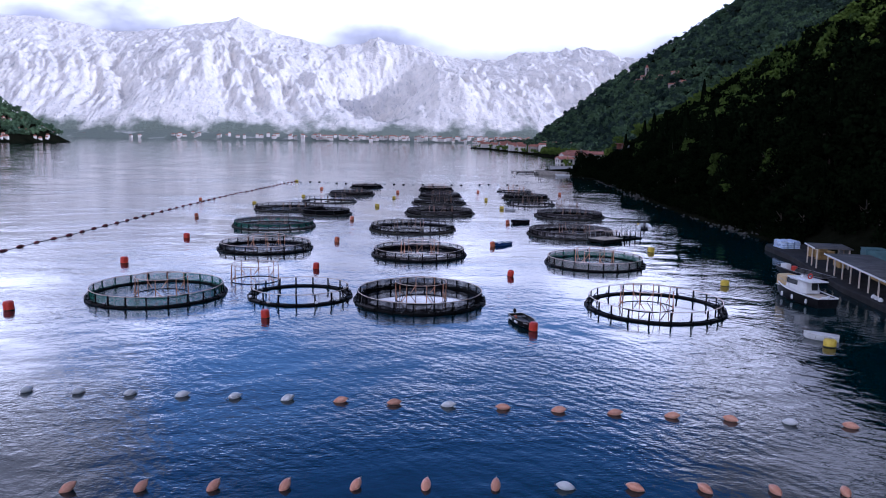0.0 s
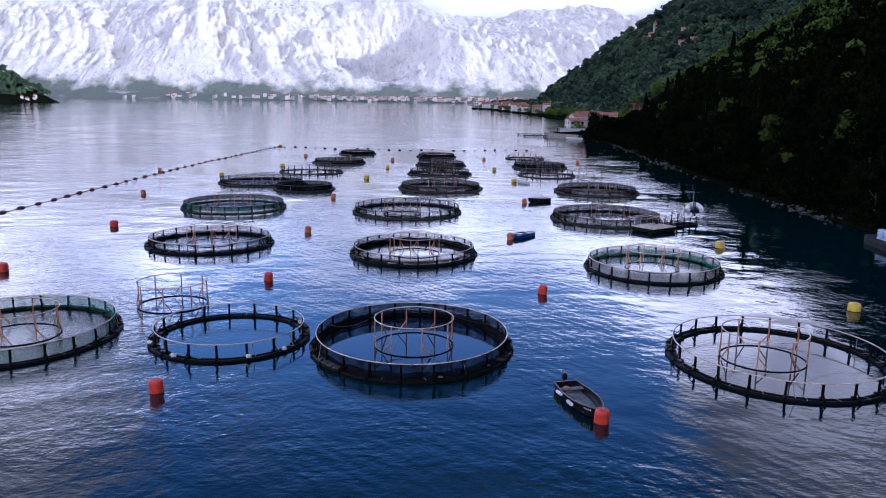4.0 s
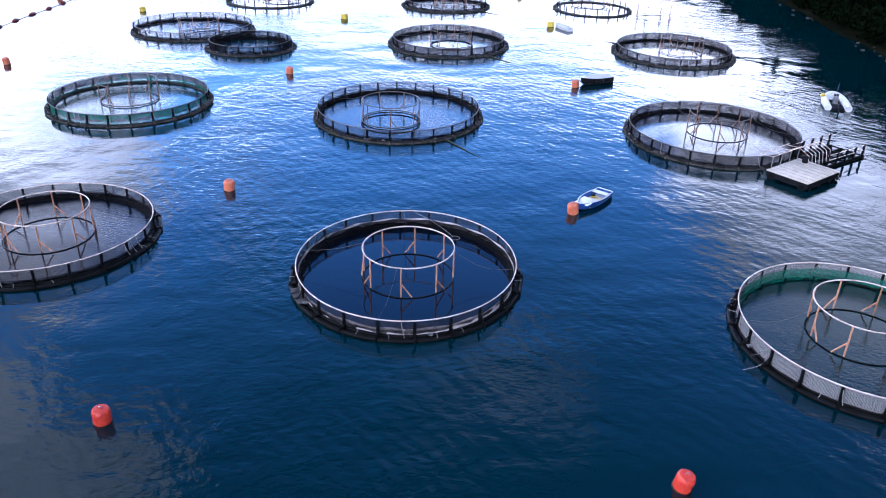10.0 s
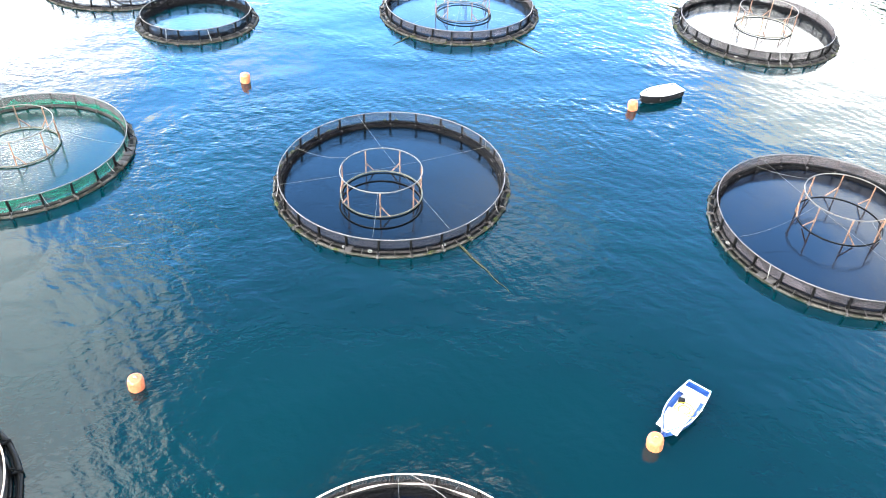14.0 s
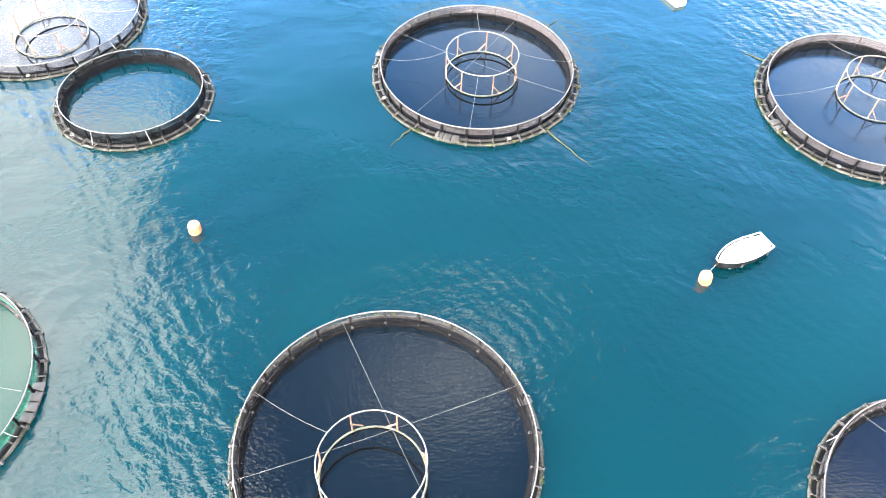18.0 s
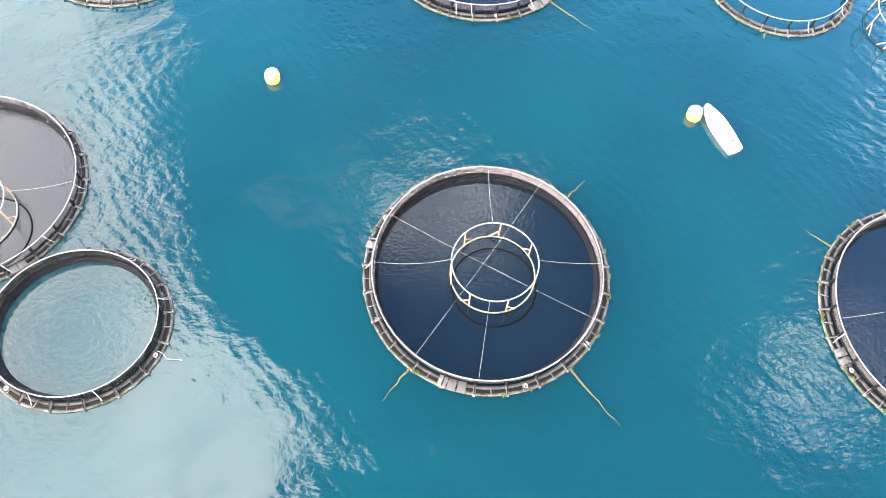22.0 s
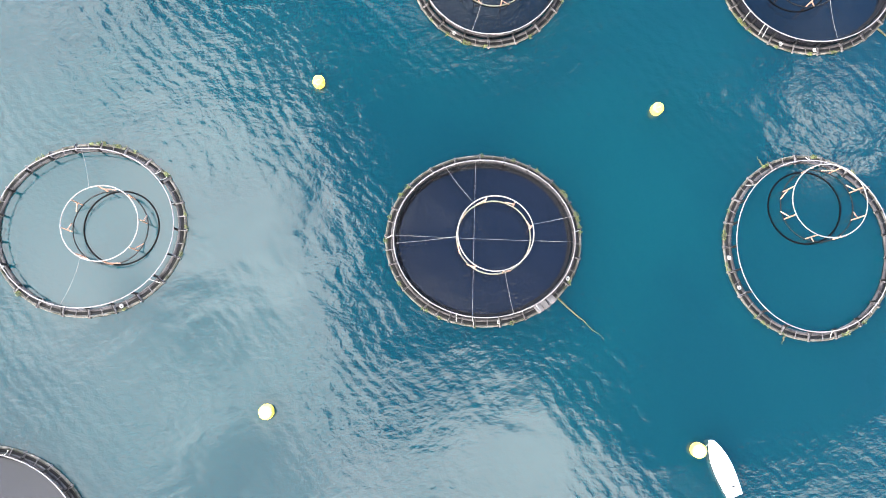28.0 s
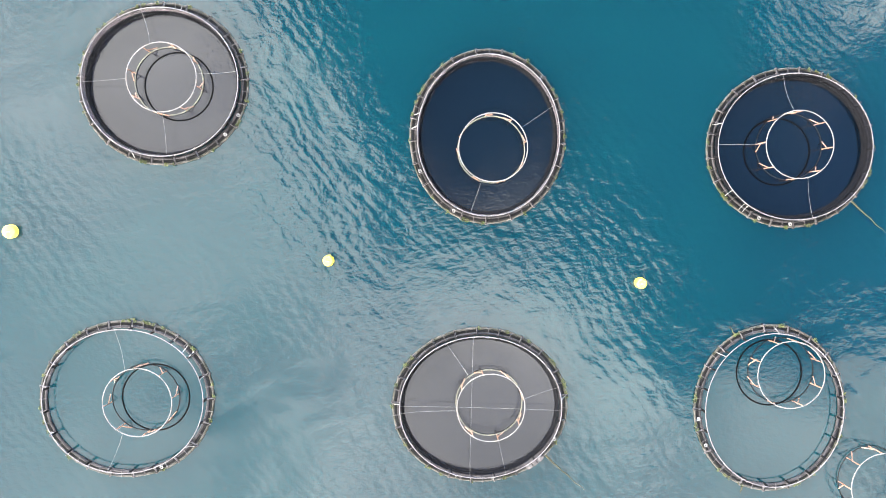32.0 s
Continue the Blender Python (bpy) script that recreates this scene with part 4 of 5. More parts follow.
# ---- more buoys ----
for x, y, col, r, tx, ty in [(36.4, 13.2, "yellow", 0.5, 3, 0), (34.8, -14.0, "yellow", 0.52, -3, 2), (-39.3, 24.4, "red", 0.5, 2, 3), (-39.6, -3.4, "red", 0.5, 2, -3), (-42.2, 115.5, "yellow", 0.5, 2, 0), (-33.8, 139.6, "yellow", 0.55, 2, 2), (-32.8, 170, "orange", 0.5, 0, 2), (-8.1, 160, "orange", 0.45, 0, 2), (17, 165, "orange", 0.45, 2, 2), (-48, 214, "yellow", 0.6, 0, 0), (42, 160, "orange", 0.45, 0, 0)]:
    buoy(x, y, col, r, 0.85 if col != "yellow" else 0.66, (tx, ty))


# ---- boats ----
def hull_geo(L, W, H, draft=0.15, wall=0.07, floor=0.10, sheer=0.18, blunt=0.35, st=14, pn=8):
    """An open hull, bow towards +x: outer skin, rim, inner skin and floor."""
    def section(s, inset, base):
        w = W / 2 * min(1.0, 0.80 + 0.6 * s) * (1 - max(0.0, (s - 0.45) / 0.55) ** 2.2 * (1 - blunt * 0.45)) - inset
        w = max(w, 0.03)
        top = H + sheer * s**2
        x = (s - 0.5) * (L - 2 * inset)
        z0 = base + (0.5 * (H + draft) * max(0.0, (s - 0.72) / 0.28) ** 2)
        out = []
        for k in range(pn + 1):
            a = math.pi * k / pn
            c, q = math.cos(a), math.sin(a)
            out.append((x, w * math.copysign(abs(c) ** 0.55, c), top - (top - z0) * q**0.6))
        return out
    g = Geo()
    n = pn + 1
    for inset, base in ((0.0, -draft), (wall, floor)):
        for i in range(st + 1):
            g.v += section(i / st, inset, base)
    half = (st + 1) * n
    for i in range(st):
        for k in range(pn):
            a = i * n + k
            g.f.append((a, a + 1, a + n + 1, a + n))
            b = half + a
            g.f.append((b, b + n, b + n + 1, b + 1))
        for k in (0, pn):
            a, b = i * n + k, (i + 1) * n + k
            g.f.append((a, b, half + b, half + a) if k == 0 else (b, a, half + a, half + b))
    for i in (0, st):
        for k in range(pn):
            a = i * n + k
            g.f.append((a, half + a, half + a + 1, a + 1) if i == 0 else (a + 1, half + a + 1, half + a, a))
    g.f.append(tuple(range(n)))
    g.f.append(tuple(half + k for k in reversed(range(n))))
    rim = [(section(i / st, 0, 0)[0]) for i in range(st + 1)] + [(section(i / st, 0, 0)[pn]) for i in reversed(range(st + 1))]
    return g, rim


def cover_geo(L, W, H, rise=0.17, st=14, pn=8, scallop=0.06, sheer=0.15, blunt=0.45):
    """A stretched canvas over a hull, sagging to a tied, uneven hem."""
    g = Geo()
    r = random.Random(int(L * 100))
    for i in range(st + 1):
        s = i / st
        w = W / 2 * min(1.0, 0.80 + 0.6 * s) * (1 - max(0.0, (s - 0.45) / 0.55) ** 2.2 * (1 - blunt * 0.45)) - 0.11
        for k in range(pn + 1):
            u = -1 + 2 * k / pn
            edge = abs(u) > 0.99
            z = H + sheer * s**2 + rise * (1 - u * u) * (0.55 + 0.45 * math.sin(math.pi * min(1, s * 1.1 + 0.05))) - (0.07 + scallop * math.sin(i * 2.4) if edge else 0) + r.uniform(-0.015, 0.015)
            g.v.append(((s - 0.5) * (L - 0.3), u * w * (1.03 if edge else 1.0), z))
    n = pn + 1
    for i in range(st):
        for k in range(pn):
            a = i * n + k
            g.f.append((a, a + n, a + n + 1, a + 1))
    top = len(g.v)
    g.v += [(x, y * 0.985, z - 0.03) for x, y, z in g.v[:top]]
    g.f += [tuple(top + k for k in reversed(q)) for q in list(g.f)]
    for k in range(pn):
        a, b = k, st * n + k
        g.f += [(a, a + 1, top + a + 1, top + a), (b + 1, b, top + b, top + b + 1)]
    for i in range(st):
        a, b = i * n, i * n + pn
        g.f += [(a + n, a, top + a, top + a + n), (b, b + n, top + b + n, top + b)]
    return g


def outboard(parent, x, z, mat="black"):
    m = part("outboard_motor", Geo().box((x - 0.12, 0, z + 0.32), (0.36, 0.28, 0.34), 0, 0.25, 0.9), M[mat], parent)
    part("leg", Geo().box((x - 0.14, 0, z - 0.15), (0.16, 0.12, 0.7), 0, 0.2), M["black"], m)


def rowing_boat(name, x, y, heading, L, W, H, outer, inner, label, extras, rim="white"):
    b = thing(name, pose(x, y, 0, 0, 0, heading), label, "boat", "boats moored at the farm")
    g, edge = hull_geo(L, W, H)
    part("hull", g, M[outer], b)
    part("gunwale", Geo().tube(edge, 0.035, True, 6), M[rim], b)
    fl = Geo()
    fl.box((-0.04 * L, 0, 0.13), (L * 0.72, W * 0.66, 0.03), 0, 0.3, 1.0)
    part("floor", fl, M[inner], b)
    extras(b, L, W, H)
    return b


def black_boat_bits(b, L, W, H):
    part("seat", Geo().box((-0.30 * L, 0, H - 0.10), (0.35, W * 0.78, 0.05), 0, 0.2), M["greyfloor"], b)
    part("side_bench", Geo().box((-0.02 * L, -W * 0.33, H - 0.16), (L * 0.5, 0.26, 0.05), 0, 0.2), M["black"], b)
    outboard(b, -L / 2, H - 0.05)
    for dx in (-0.2, 0.12):
        part("fender", Geo().tube([(dx * L - 0.28, -W / 2 - 0.10, H - 0.12), (dx * L + 0.28, -W / 2 - 0.10, H - 0.10)], 0.10, n=10), M["white"], b, "white roll fender")
    part("crate", Geo().box((-0.33 * L, -0.25, 0.30), (0.34, 0.3, 0.26), 0.3, 0.15), M["buoy_orange"], b, "orange crate")
    part("bow_stripe", Geo().box((L / 2 - 0.02, -0.16, 0.30), (0.05, 0.09, 0.36), 0, 0.2), M["white"], b)
    for k in range(4):
        part("registration_bar", Geo().box((L * 0.36 + 0.12 * k, -W * 0.35 + 0.06 * k, H + 0.02), (0.06, 0.02, 0.10), 0.4, 0.2), M["white"], b)


def white_boat_bits(b, L, W, H):
    part("foredeck", Geo().box((L * 0.26, 0, H + 0.03), (L * 0.36, W * 0.74, 0.05), 0, 0.3, 0.96), M["white"], b)
    part("thwart", Geo().box((-0.32 * L, 0, H - 0.02), (0.5, W * 0.86, 0.05), 0, 0.2), M["white"], b)
    part("rope_coil", Geo().tube([(-0.05 * L + (0.2 + 0.02 * k) * math.cos(k * 0.7), 0.1 + (0.2 + 0.02 * k) * math.sin(k * 0.7), 0.18 + 0.004 * k) for k in range(22)], 0.03, n=5), M["buoy_yellow"], b, "yellow rope coil")
    part("fuel_can", Geo().box((-0.16 * L, -0.3, 0.27), (0.22, 0.32, 0.24), 0.4, 0.2), M["black"], b)


def covered(b, L, W, H):
    part("cover", cover_geo(L, W, H), M["cover"], b, "white canvas cover tied over the hull")
    for k in (-0.35, -0.1, 0.15):
        for s in (-1, 1):
            part("cover_tie", Geo().tube([(k * L, s * W * 0.49, H - 0.08), (k * L + 0.05, s * W * 0.52, H - 0.3)], 0.015, n=5), M["rope"], b)


def covered_port(b, L, W, H):
    covered(b, L, W, H)
    part("port_hole", Geo().box((-0.33 * L, -0.1, H + 0.22), (0.10, 0.28, 0.06), 0, 0.2), M["black"], b, "dark slot in the cover")


rowing_boat("rowing_boat", 9.62, -6.9, -77, 4.7, 1.75, 0.46, "black", "greyfloor", "black open work boat with white fenders moored to a buoy", black_boat_bits, "rope")
rowing_boat("rowing_boat", 12.95, 46.4, -131, 3.9, 1.5, 0.42, "blue", "white", "small blue and white boat with a white foredeck", white_boat_bits)
rowing_boat("rowing_boat", 19.75, 79.5, 207, 4.1, 1.65, 0.66, "black", "greyfloor", "black boat under a white canvas cover", covered)
rowing_boat("rowing_boat", 20.75, 108.75, 112, 4.1, 1.32, 0.40, "white", "greyfloor", "white boat under a tight white cover beside a yellow buoy", covered_port)
rowing_boat("rowing_boat", 35.3, -11.6, 152, 2.8, 1.25, 0.42, "white", "greyfloor", "white covered dinghy beside a yellow buoy", covered)
for a, b_, dz in (((10.1, -9.1, 0.5), (10.15, -9.4, 0.8), 0.02), ((11.7, 45.0, 0.55), (11.3, 44.6, 0.8), 0.03), ((17.9, 78.5, 0.5), (17.3, 77.8, 0.8), 0.05), ((19.95, 110.6, 0.45), (19.3, 110.1, 0.8), 0.05)):
    tagged(new("mooring_line", Geo().tube(sag(a, b_, dz, 6), 0.025, n=5).mesh("mooring_line", M["rope"])), "short white rope between a boat and its buoy", "rope", "mooring lines")

rib = thing("inflatable_boat", pose(43.4, 72.0, 0, 0, 0, 74), "white inflatable boat with a raised bow and console", "boat", "boats moored at the farm")
for s in (-1, 1):
    part("side_tube", Geo().tube([(-1.9, 0.98 * s, 0.28), (0.0, 1.0 * s, 0.36), (1.1, 0.85 * s, 0.46), (1.8, 0.42 * s, 0.66), (2.0, 0.0, 0.74)], [0.34, 0.38, 0.38, 0.36, 0.34], n=12), M["white"], rib)
part("hull", Geo().box((-0.1, 0, 0.10), (3.4, 1.4, 0.26), 0, 0.2), M["black"], rib, "dark floor")
part("bow_cover", Geo().box((1.1, 0, 0.56), (1.0, 1.1, 0.14), 0, 0.4, 0.85), M["cover"], rib)
part("yellow_bag", Geo().box((0.9, 1.15, 0.85), (0.5, 0.4, 0.3), 0.4, 0.4), M["buoy_yellow"], rib, "yellow bag on the tube")
part("console", Geo().box((0.1, 0, 0.62), (0.5, 0.55, 0.75), 0, 0.15, 0.85), M["greyfloor"], rib)
part("windscreen", Geo().box((0.3, 0, 1.1), (0.05, 0.5, 0.28), 0, 0.2), M["glass"], rib)
part("antenna", Geo().tube([(-0.9, 0.3, 0.6), (-0.95, 0.3, 2.6)], 0.02, n=5), M["steel"], rib)
outboard(rib, -2.1, 0.35)

# cabin boat at the quay
M["box_ply"] = material("ochre_plywood", (0.72, 0.55, 0.30), (0.55, 0.40, 0.20), 1.6, 0.75, 0, 0.006, 22)
cb = thing("cabin_cruiser", pose(41.9, 5.4, 0, 0, 0, 97), "white and dark blue cabin boat moored beside the quay", "boat")
g, edge = hull_geo(9.0, 2.9, 1.05, 0.35, 0.10, 0.45, 0.55, 0.3)
part("hull", g, M["black"], cb, "dark blue hull")
part("gunwale", Geo().tube(edge, 0.09, True, 8), M["white"], cb)
part("foredeck", Geo().box((2.1, 0, 1.18), (3.2, 1.9, 0.10), 0, 0.4, 0.9), M["white"], cb)
cab = part("cabin", Geo().box((0.0, 0, 1.75), (3.8, 2.1, 1.35), 0, 0.22, 0.86), M["white"], cb)
part("cockpit_floor", Geo().box((-3.0, 0, 0.95), (2.4, 2.2, 0.10), 0, 0.2), M["wood"], cb)
part("transom_door", Geo().box((-4.35, 0.2, 0.85), (0.12, 0.9, 0.75), 0, 0.2), M["white"], cb)
part("roof", Geo().box((-0.75, 0, 2.47), (4.3, 2.2, 0.10), 0, 0.4), M["white"], cab)
for s in (-1, 1):
    part("side_window", Geo().box((0.5, s * 0.96, 2.02), (1.9, 0.10, 0.48), 0, 0.3), M["glass"], cab)
part("front_window", Geo().box((1.70, 0, 2.02), (0.12, 1.6, 0.5), 0, 0.3), M["glass"], cab)
part("cabin_door", Geo().box((-1.76, -0.25, 1.65), (0.12, 0.7, 1.2), 0, 0.2), M["glass"], cab)
part("deck_box", Geo().box((2.9, 0, 1.80), (1.7, 1.6, 1.10), 0, 0.1), M["box_ply"], cb, "pale plywood box on the foredeck")
part("life_ring", Geo().tube([(-1.2, 0.25 * math.cos(t), 2.85 + 0.25 * math.sin(t)) for t in (k * math.pi / 6 for k in range(12))], 0.07, True, 8), M["buoy_red"], cb, "red life ring")
part("radar_dome", Geo().lathe([(0.22, 2.52), (0.26, 2.6), (0.24, 2.72), (0.1, 2.8)], 14, (0.2, 0, 0)), M["white"], cb)
outboard(cb, -4.4, 0.9, "white")
for s in (-1, 1):
    part("bow_rail", Geo().tube([(0.6, 1.2 * s, 1.25), (0.7, 1.2 * s, 1.75), (2.6, 1.05 * s, 1.95), (4.2, 0.25 * s, 2.15), (4.3, 0, 2.15)], 0.03, n=6), M["steel"], cb)
for k, dx in enumerate((-3.0, -0.5, 1.4)):
    part("fender", Geo().lathe([(0.05, 0.75), (0.12, 0.68), (0.13, 0.3), (0.05, 0.22)], 10, (dx, 1.50, 0)), M["white"], cb)

# ---- work raft beside the third row ----
ra = thing("work_raft", pose(30.95, 51.7, 0, 0, 0, 35.5), "floating work raft with a pale plywood deck and barrel", "raft")
RL, RW = 4.7, 3.6
part("deck", Geo().box((0, 0, 0.66), (RL, RW, 0.08), 0, 0.2), M["wood"], ra)
part("deck_edge", Geo().box((0, 0, 0.38), (RL - 0.04, RW - 0.04, 0.46), 0, 0.06), M["black"], ra)
for s in (-1, 1):
    part("pontoon", Geo().tube([(-RL / 2, s * 1.3, 0.12), (RL / 2, s * 1.3, 0.12)], 0.3, n=12), M["pipe"], ra)
for k in range(7):
    part("deck_joint", Geo().box((-RL / 2 + 0.65 * (k + 0.5), 0, 0.705), (0.015, RW, 0.006), 0, 0.1), M["plank"], ra)
part("barrel", Geo().lathe([(0.22, 0.70), (0.27, 0.76), (0.28, 1.0), (0.27, 1.25), (0.2, 1.3)], 14, (1.75, 0.9, 0)), M["black"], ra, "black drum")
for x0 in (-1.9, -0.6, 0.7, 1.9):
    part("rail_post", Geo().tube([(x0, RW / 2 - 0.1, 0.68), (x0, RW / 2 - 0.1, 1.72)], 0.03, n=6), M["steel"], ra)
    part("rail_arm", Geo().tube([(x0, RW / 2 - 0.1, 1.70), (x0 - 0.2, RW / 2 + 0.95, 1.70)], 0.025, n=6), M["rail"], ra)
for dy in (-0.1, 0.95):
    part("rail", Geo().tube([(-2.1, RW / 2 + dy, 1.72), (2.0, RW / 2 + dy, 1.72)], 0.035, n=6), M["rail"], ra, "white rail")
for x0 in (-2.0, -0.7, 0.9, 2.0):
    part("tyre_fender", Geo().tube([(x0, -RW / 2 - 0.06, 0.36 + 0.0), (x0 + 0.16, -RW / 2 - 0.06, 0.22), (x0, -RW / 2 - 0.06, 0.08), (x0 - 0.16, -RW / 2 - 0.06, 0.22)], 0.07, True, 7), M["black"], ra)

gr = thing("grading_rack", pose(35.2, 56.4, 0, 0, 0, 32), "dark floating pipe rack with rails behind the raft", "pipe rack")
for s in (-1.5, -0.5, 0.5, 1.5):
    part("float_pipe", Geo().tube([(-2.9, s, 0.12), (3.0, s, 0.12)], 0.16, n=10), M["pipe"], gr)
for x0 in (-2.6, -1.3, 0, 1.3, 2.6):
    part("cross_pipe", Geo().tube([(x0, -1.7, 0.30), (x0, 1.7, 0.30)], 0.06, n=6), M["pipe"], gr)
    for s in (-1.6, 1.6):
        part("rail_post", Geo().box((x0, s, 0.78), (0.16, 0.14, 1.1), 0, 0.1), M["post"], gr)
for s in (-1.6, 1.6):
    for z in (0.8, 1.25):
        part("rail", Geo().tube([(-2.7, s, z), (2.7, s, z)], 0.035, n=6), M["rail"], gr)
for k in range(7):
    part("hoop", Geo().tube([(-4.6 + 0.5 * k, -1.2, 0.5), (-4.4 + 0.5 * k, -0.9, 1.35), (-4.1 + 0.5 * k, 0.2, 1.6), (-3.9 + 0.5 * k, 1.2, 1.1)], 0.025, n=6), M["rail"], gr, "thin pale curved rod")

# ---- quay with shed, crates and work barge ----
EDGE = [(56.5, 47), (55.1, 44.5), (54.0, 33.3), (51.2, 21), (48.7, 9.5), (47.4, -2), (46.5, -16)]
g = Geo()
back = [(66, 47), (66, 44), (66, 33), (66, 21), (66, 9.5), (66, -2), (66, -16)]
for (x, y), (bx, by) in zip(EDGE, back):
    g.v += [(x, y, -2.5), (x, y, 0.62), (x + 0.12, y, 0.72), (bx, by, 0.72), (bx, by, -2.5)]
for i in range(len(EDGE) - 1):
    for k in range(4):
        a = i * 5 + k
        g.f.append((a, a + 5, a + 6, a + 1))
g.f += [(0, 1, 2, 3, 4), tuple(30 + k for k in (4, 3, 2, 1, 0))]
tagged(new("pavement", g.mesh("quay", M["concrete"], False)), "low worn concrete quay along the shore", "quay", kind="structure")

M["sheet"] = material("pale_roof_sheet", (0.10, 0.096, 0.092), (0.03, 0.029, 0.028), 0.7, 0.85, 0.0, 0.01, 10)
M["crate_wood"] = material("ochre_crate", (0.42, 0.27, 0.09), (0.26, 0.16, 0.05), 1.5, 0.8, 0, 0.01, 18, vary=0.25)
M["sack"] = material("blue_white_sack", (0.62, 0.68, 0.78), (0.30, 0.42, 0.66), 2.2, 0.7, 0, 0.02, 9, vary=0.2)
M["nets_pile"] = material("heaped_net", (0.07, 0.07, 0.06), (0.02, 0.02, 0.02), 3, 0.95, 0, 0.06, 14)
M["container"] = material("teal_box", (0.10, 0.20, 0.22), (0.05, 0.11, 0.12), 1, 0.6, 0, 0.01, 12)


def shed(x, y, rz, L, W, H, label):
    s = thing("canopy_shed", pose(x, y, 0.72, 0, 0, rz), label, "shed", "quay sheds")
    n = max(2, round(L / 3))
    for k in range(n + 1):
        for w in (-1, 1):
            part("post", Geo().box((-L / 2 + L * k / n, w * (W / 2 - 0.15), H / 2), (0.16, 0.16, H), 0, 0.12), M["wood"], s)
    part("roof", Geo().box((0, 0, H + 0.08), (L + 0.6, W + 0.5, 0.14), 0, 0.2), M["sheet"], s, "pale flat sheet roof")
    part("beam", Geo().box((0, -(W / 2 - 0.15), H - 0.12), (L, 0.12, 0.2), 0, 0.1), M["wood"], s)
    part("fascia", Geo().box((0, -(W / 2 + 0.27), H + 0.08), (L + 0.6, 0.06, 0.18), 0, 0.1), M["white"], s, "pale front edge")
    part("back_wall", Geo().box((0, W / 2 - 0.05, H / 2), (L, 0.08, H), 0, 0.1), M["greyfloor"], s)
    part("bench", Geo().box((0, W / 2 - 0.6, 0.45), (L * 0.6, 0.8, 0.9), 0, 0.1), M["crate_wood"], s)
    return s


shed(54.7, 24.5, 256, 5.0, 4.2, 2.6, "open quay shed with wooden posts and flat roof")
shed(52.7, 9.7, 259, 20.0, 5.0, 2.2, "long open shed with a pale roof by the water")
for k in range(9):
    sx, sy = 56.6 + 1.0 * (k % 3), 41.2 + 1.15 * (k // 3)
    sk = thing("feed_stack", pose(sx, sy, 0.72, 0, 0, 8 * math.sin(k)), "stack of blue and white feed sacks on the quay", "sack stack", "feed stacks")
    for j in range(4):
        part("sack", Geo().box((0.03 * math.sin(j * 3 + k), 0.03 * math.cos(j * 2), 0.16 + 0.30 * j), (0.86, 0.95, 0.29), 0.05 * math.sin(j + k), 0.45), M["sack"], sk)
for x, y, s, mat, lab in [(57.5, 33.5, (1.6, 1.2, 1.2), "crate_wood", "ochre wooden crate on the quay"), (58.5, 31.5, (1.2, 1.2, 1.0), "crate_wood", "ochre wooden crate on the quay"), (57.0, 30.6, (1.3, 1.0, 1.6), "crate_wood", "tall ochre wooden crate on the quay"), (61.5, 25.5, (2.6, 2.2, 2.3), "container", "dull teal storage box behind the shed"), (59.2, 36.2, (1.0, 1.0, 0.8), "crate_wood", "small ochre wooden crate on the quay")]:
    c = thing("crate", pose(x, y, 0.72, 0, 0, 12 * math.sin(x)), lab, "crate", "quay crates")
    part("body", Geo().box((0, 0, s[2] / 2), s, 0, 0.05), M[mat], c)
    for k in (0.25, 0.75):
        part("batten", Geo().box((0, 0, s[2] * k), (s[0] + 0.06, s[1] + 0.06, 0.10), 0, 0.1), M[mat], c)
    part("lid", Geo().box((0, 0, s[2] + 0.03), (s[0] + 0.08, s[1] + 0.08, 0.06), 0, 0.2), M[mat], c)
bg_ = thing("work_barge", pose(49.2, 20.0, 0, 0, 0, 102), "dark flat work barge with nets and a white cool box", "barge")
g, edge = hull_geo(9.5, 2.6, 0.7, 0.3, 0.1, 0.35, 0.12, 0.8)
part("hull", g, M["black"], bg_)
part("gunwale", Geo().tube(edge, 0.06, True, 6), M["greyfloor"], bg_)
part("cool_box", Geo().box((3.2, 0.1, 0.85), (1.1, 0.9, 0.8), 0.1, 0.12), M["white"], bg_, "white cool box")
part("red_bin", Geo().box((1.9, -0.2, 0.75), (0.6, 0.6, 0.7), 0.3, 0.15), M["buoy_red"], bg_, "red bin")
for k in range(5):
    gg = Geo().lathe([(0.62, 0.4), (0.6, 0.62), (0.42, 0.85), (0.12, 0.98)], 12, (0.6 - 0.9 * k, 0.2 * math.sin(k * 2), 0))
    gg.v = [(x + 0.07 * math.sin(9 * y + k), y + 0.07 * math.cos(8 * x), z + 0.06 * math.sin(7 * x + 5 * y)) for x, y, z in gg.v]
    part("net_heap", gg, M["nets_pile"], bg_, "heap of dark netting")
for k in range(3):
    buoy_ = thing("fender_ball", pose(48.6 - 0.15 * k, 3.2 - 0.9 * k, 0.62), "white round fender ball hung at the quay edge", "fender", "fender balls")
    part("ball", Geo().lathe([(0.05, -0.05), (0.18, 0.02), (0.26, 0.16), (0.26, 0.28), (0.18, 0.42), (0.06, 0.5)], 12), M["white"], buoy_)
    part("loop", Geo().tube([(0.05 * math.cos(t), 0, 0.53 + 0.05 * math.sin(t)) for t in (j * math.pi / 3 for j in range(6))], 0.015, True, 5), M["rope"], buoy_)


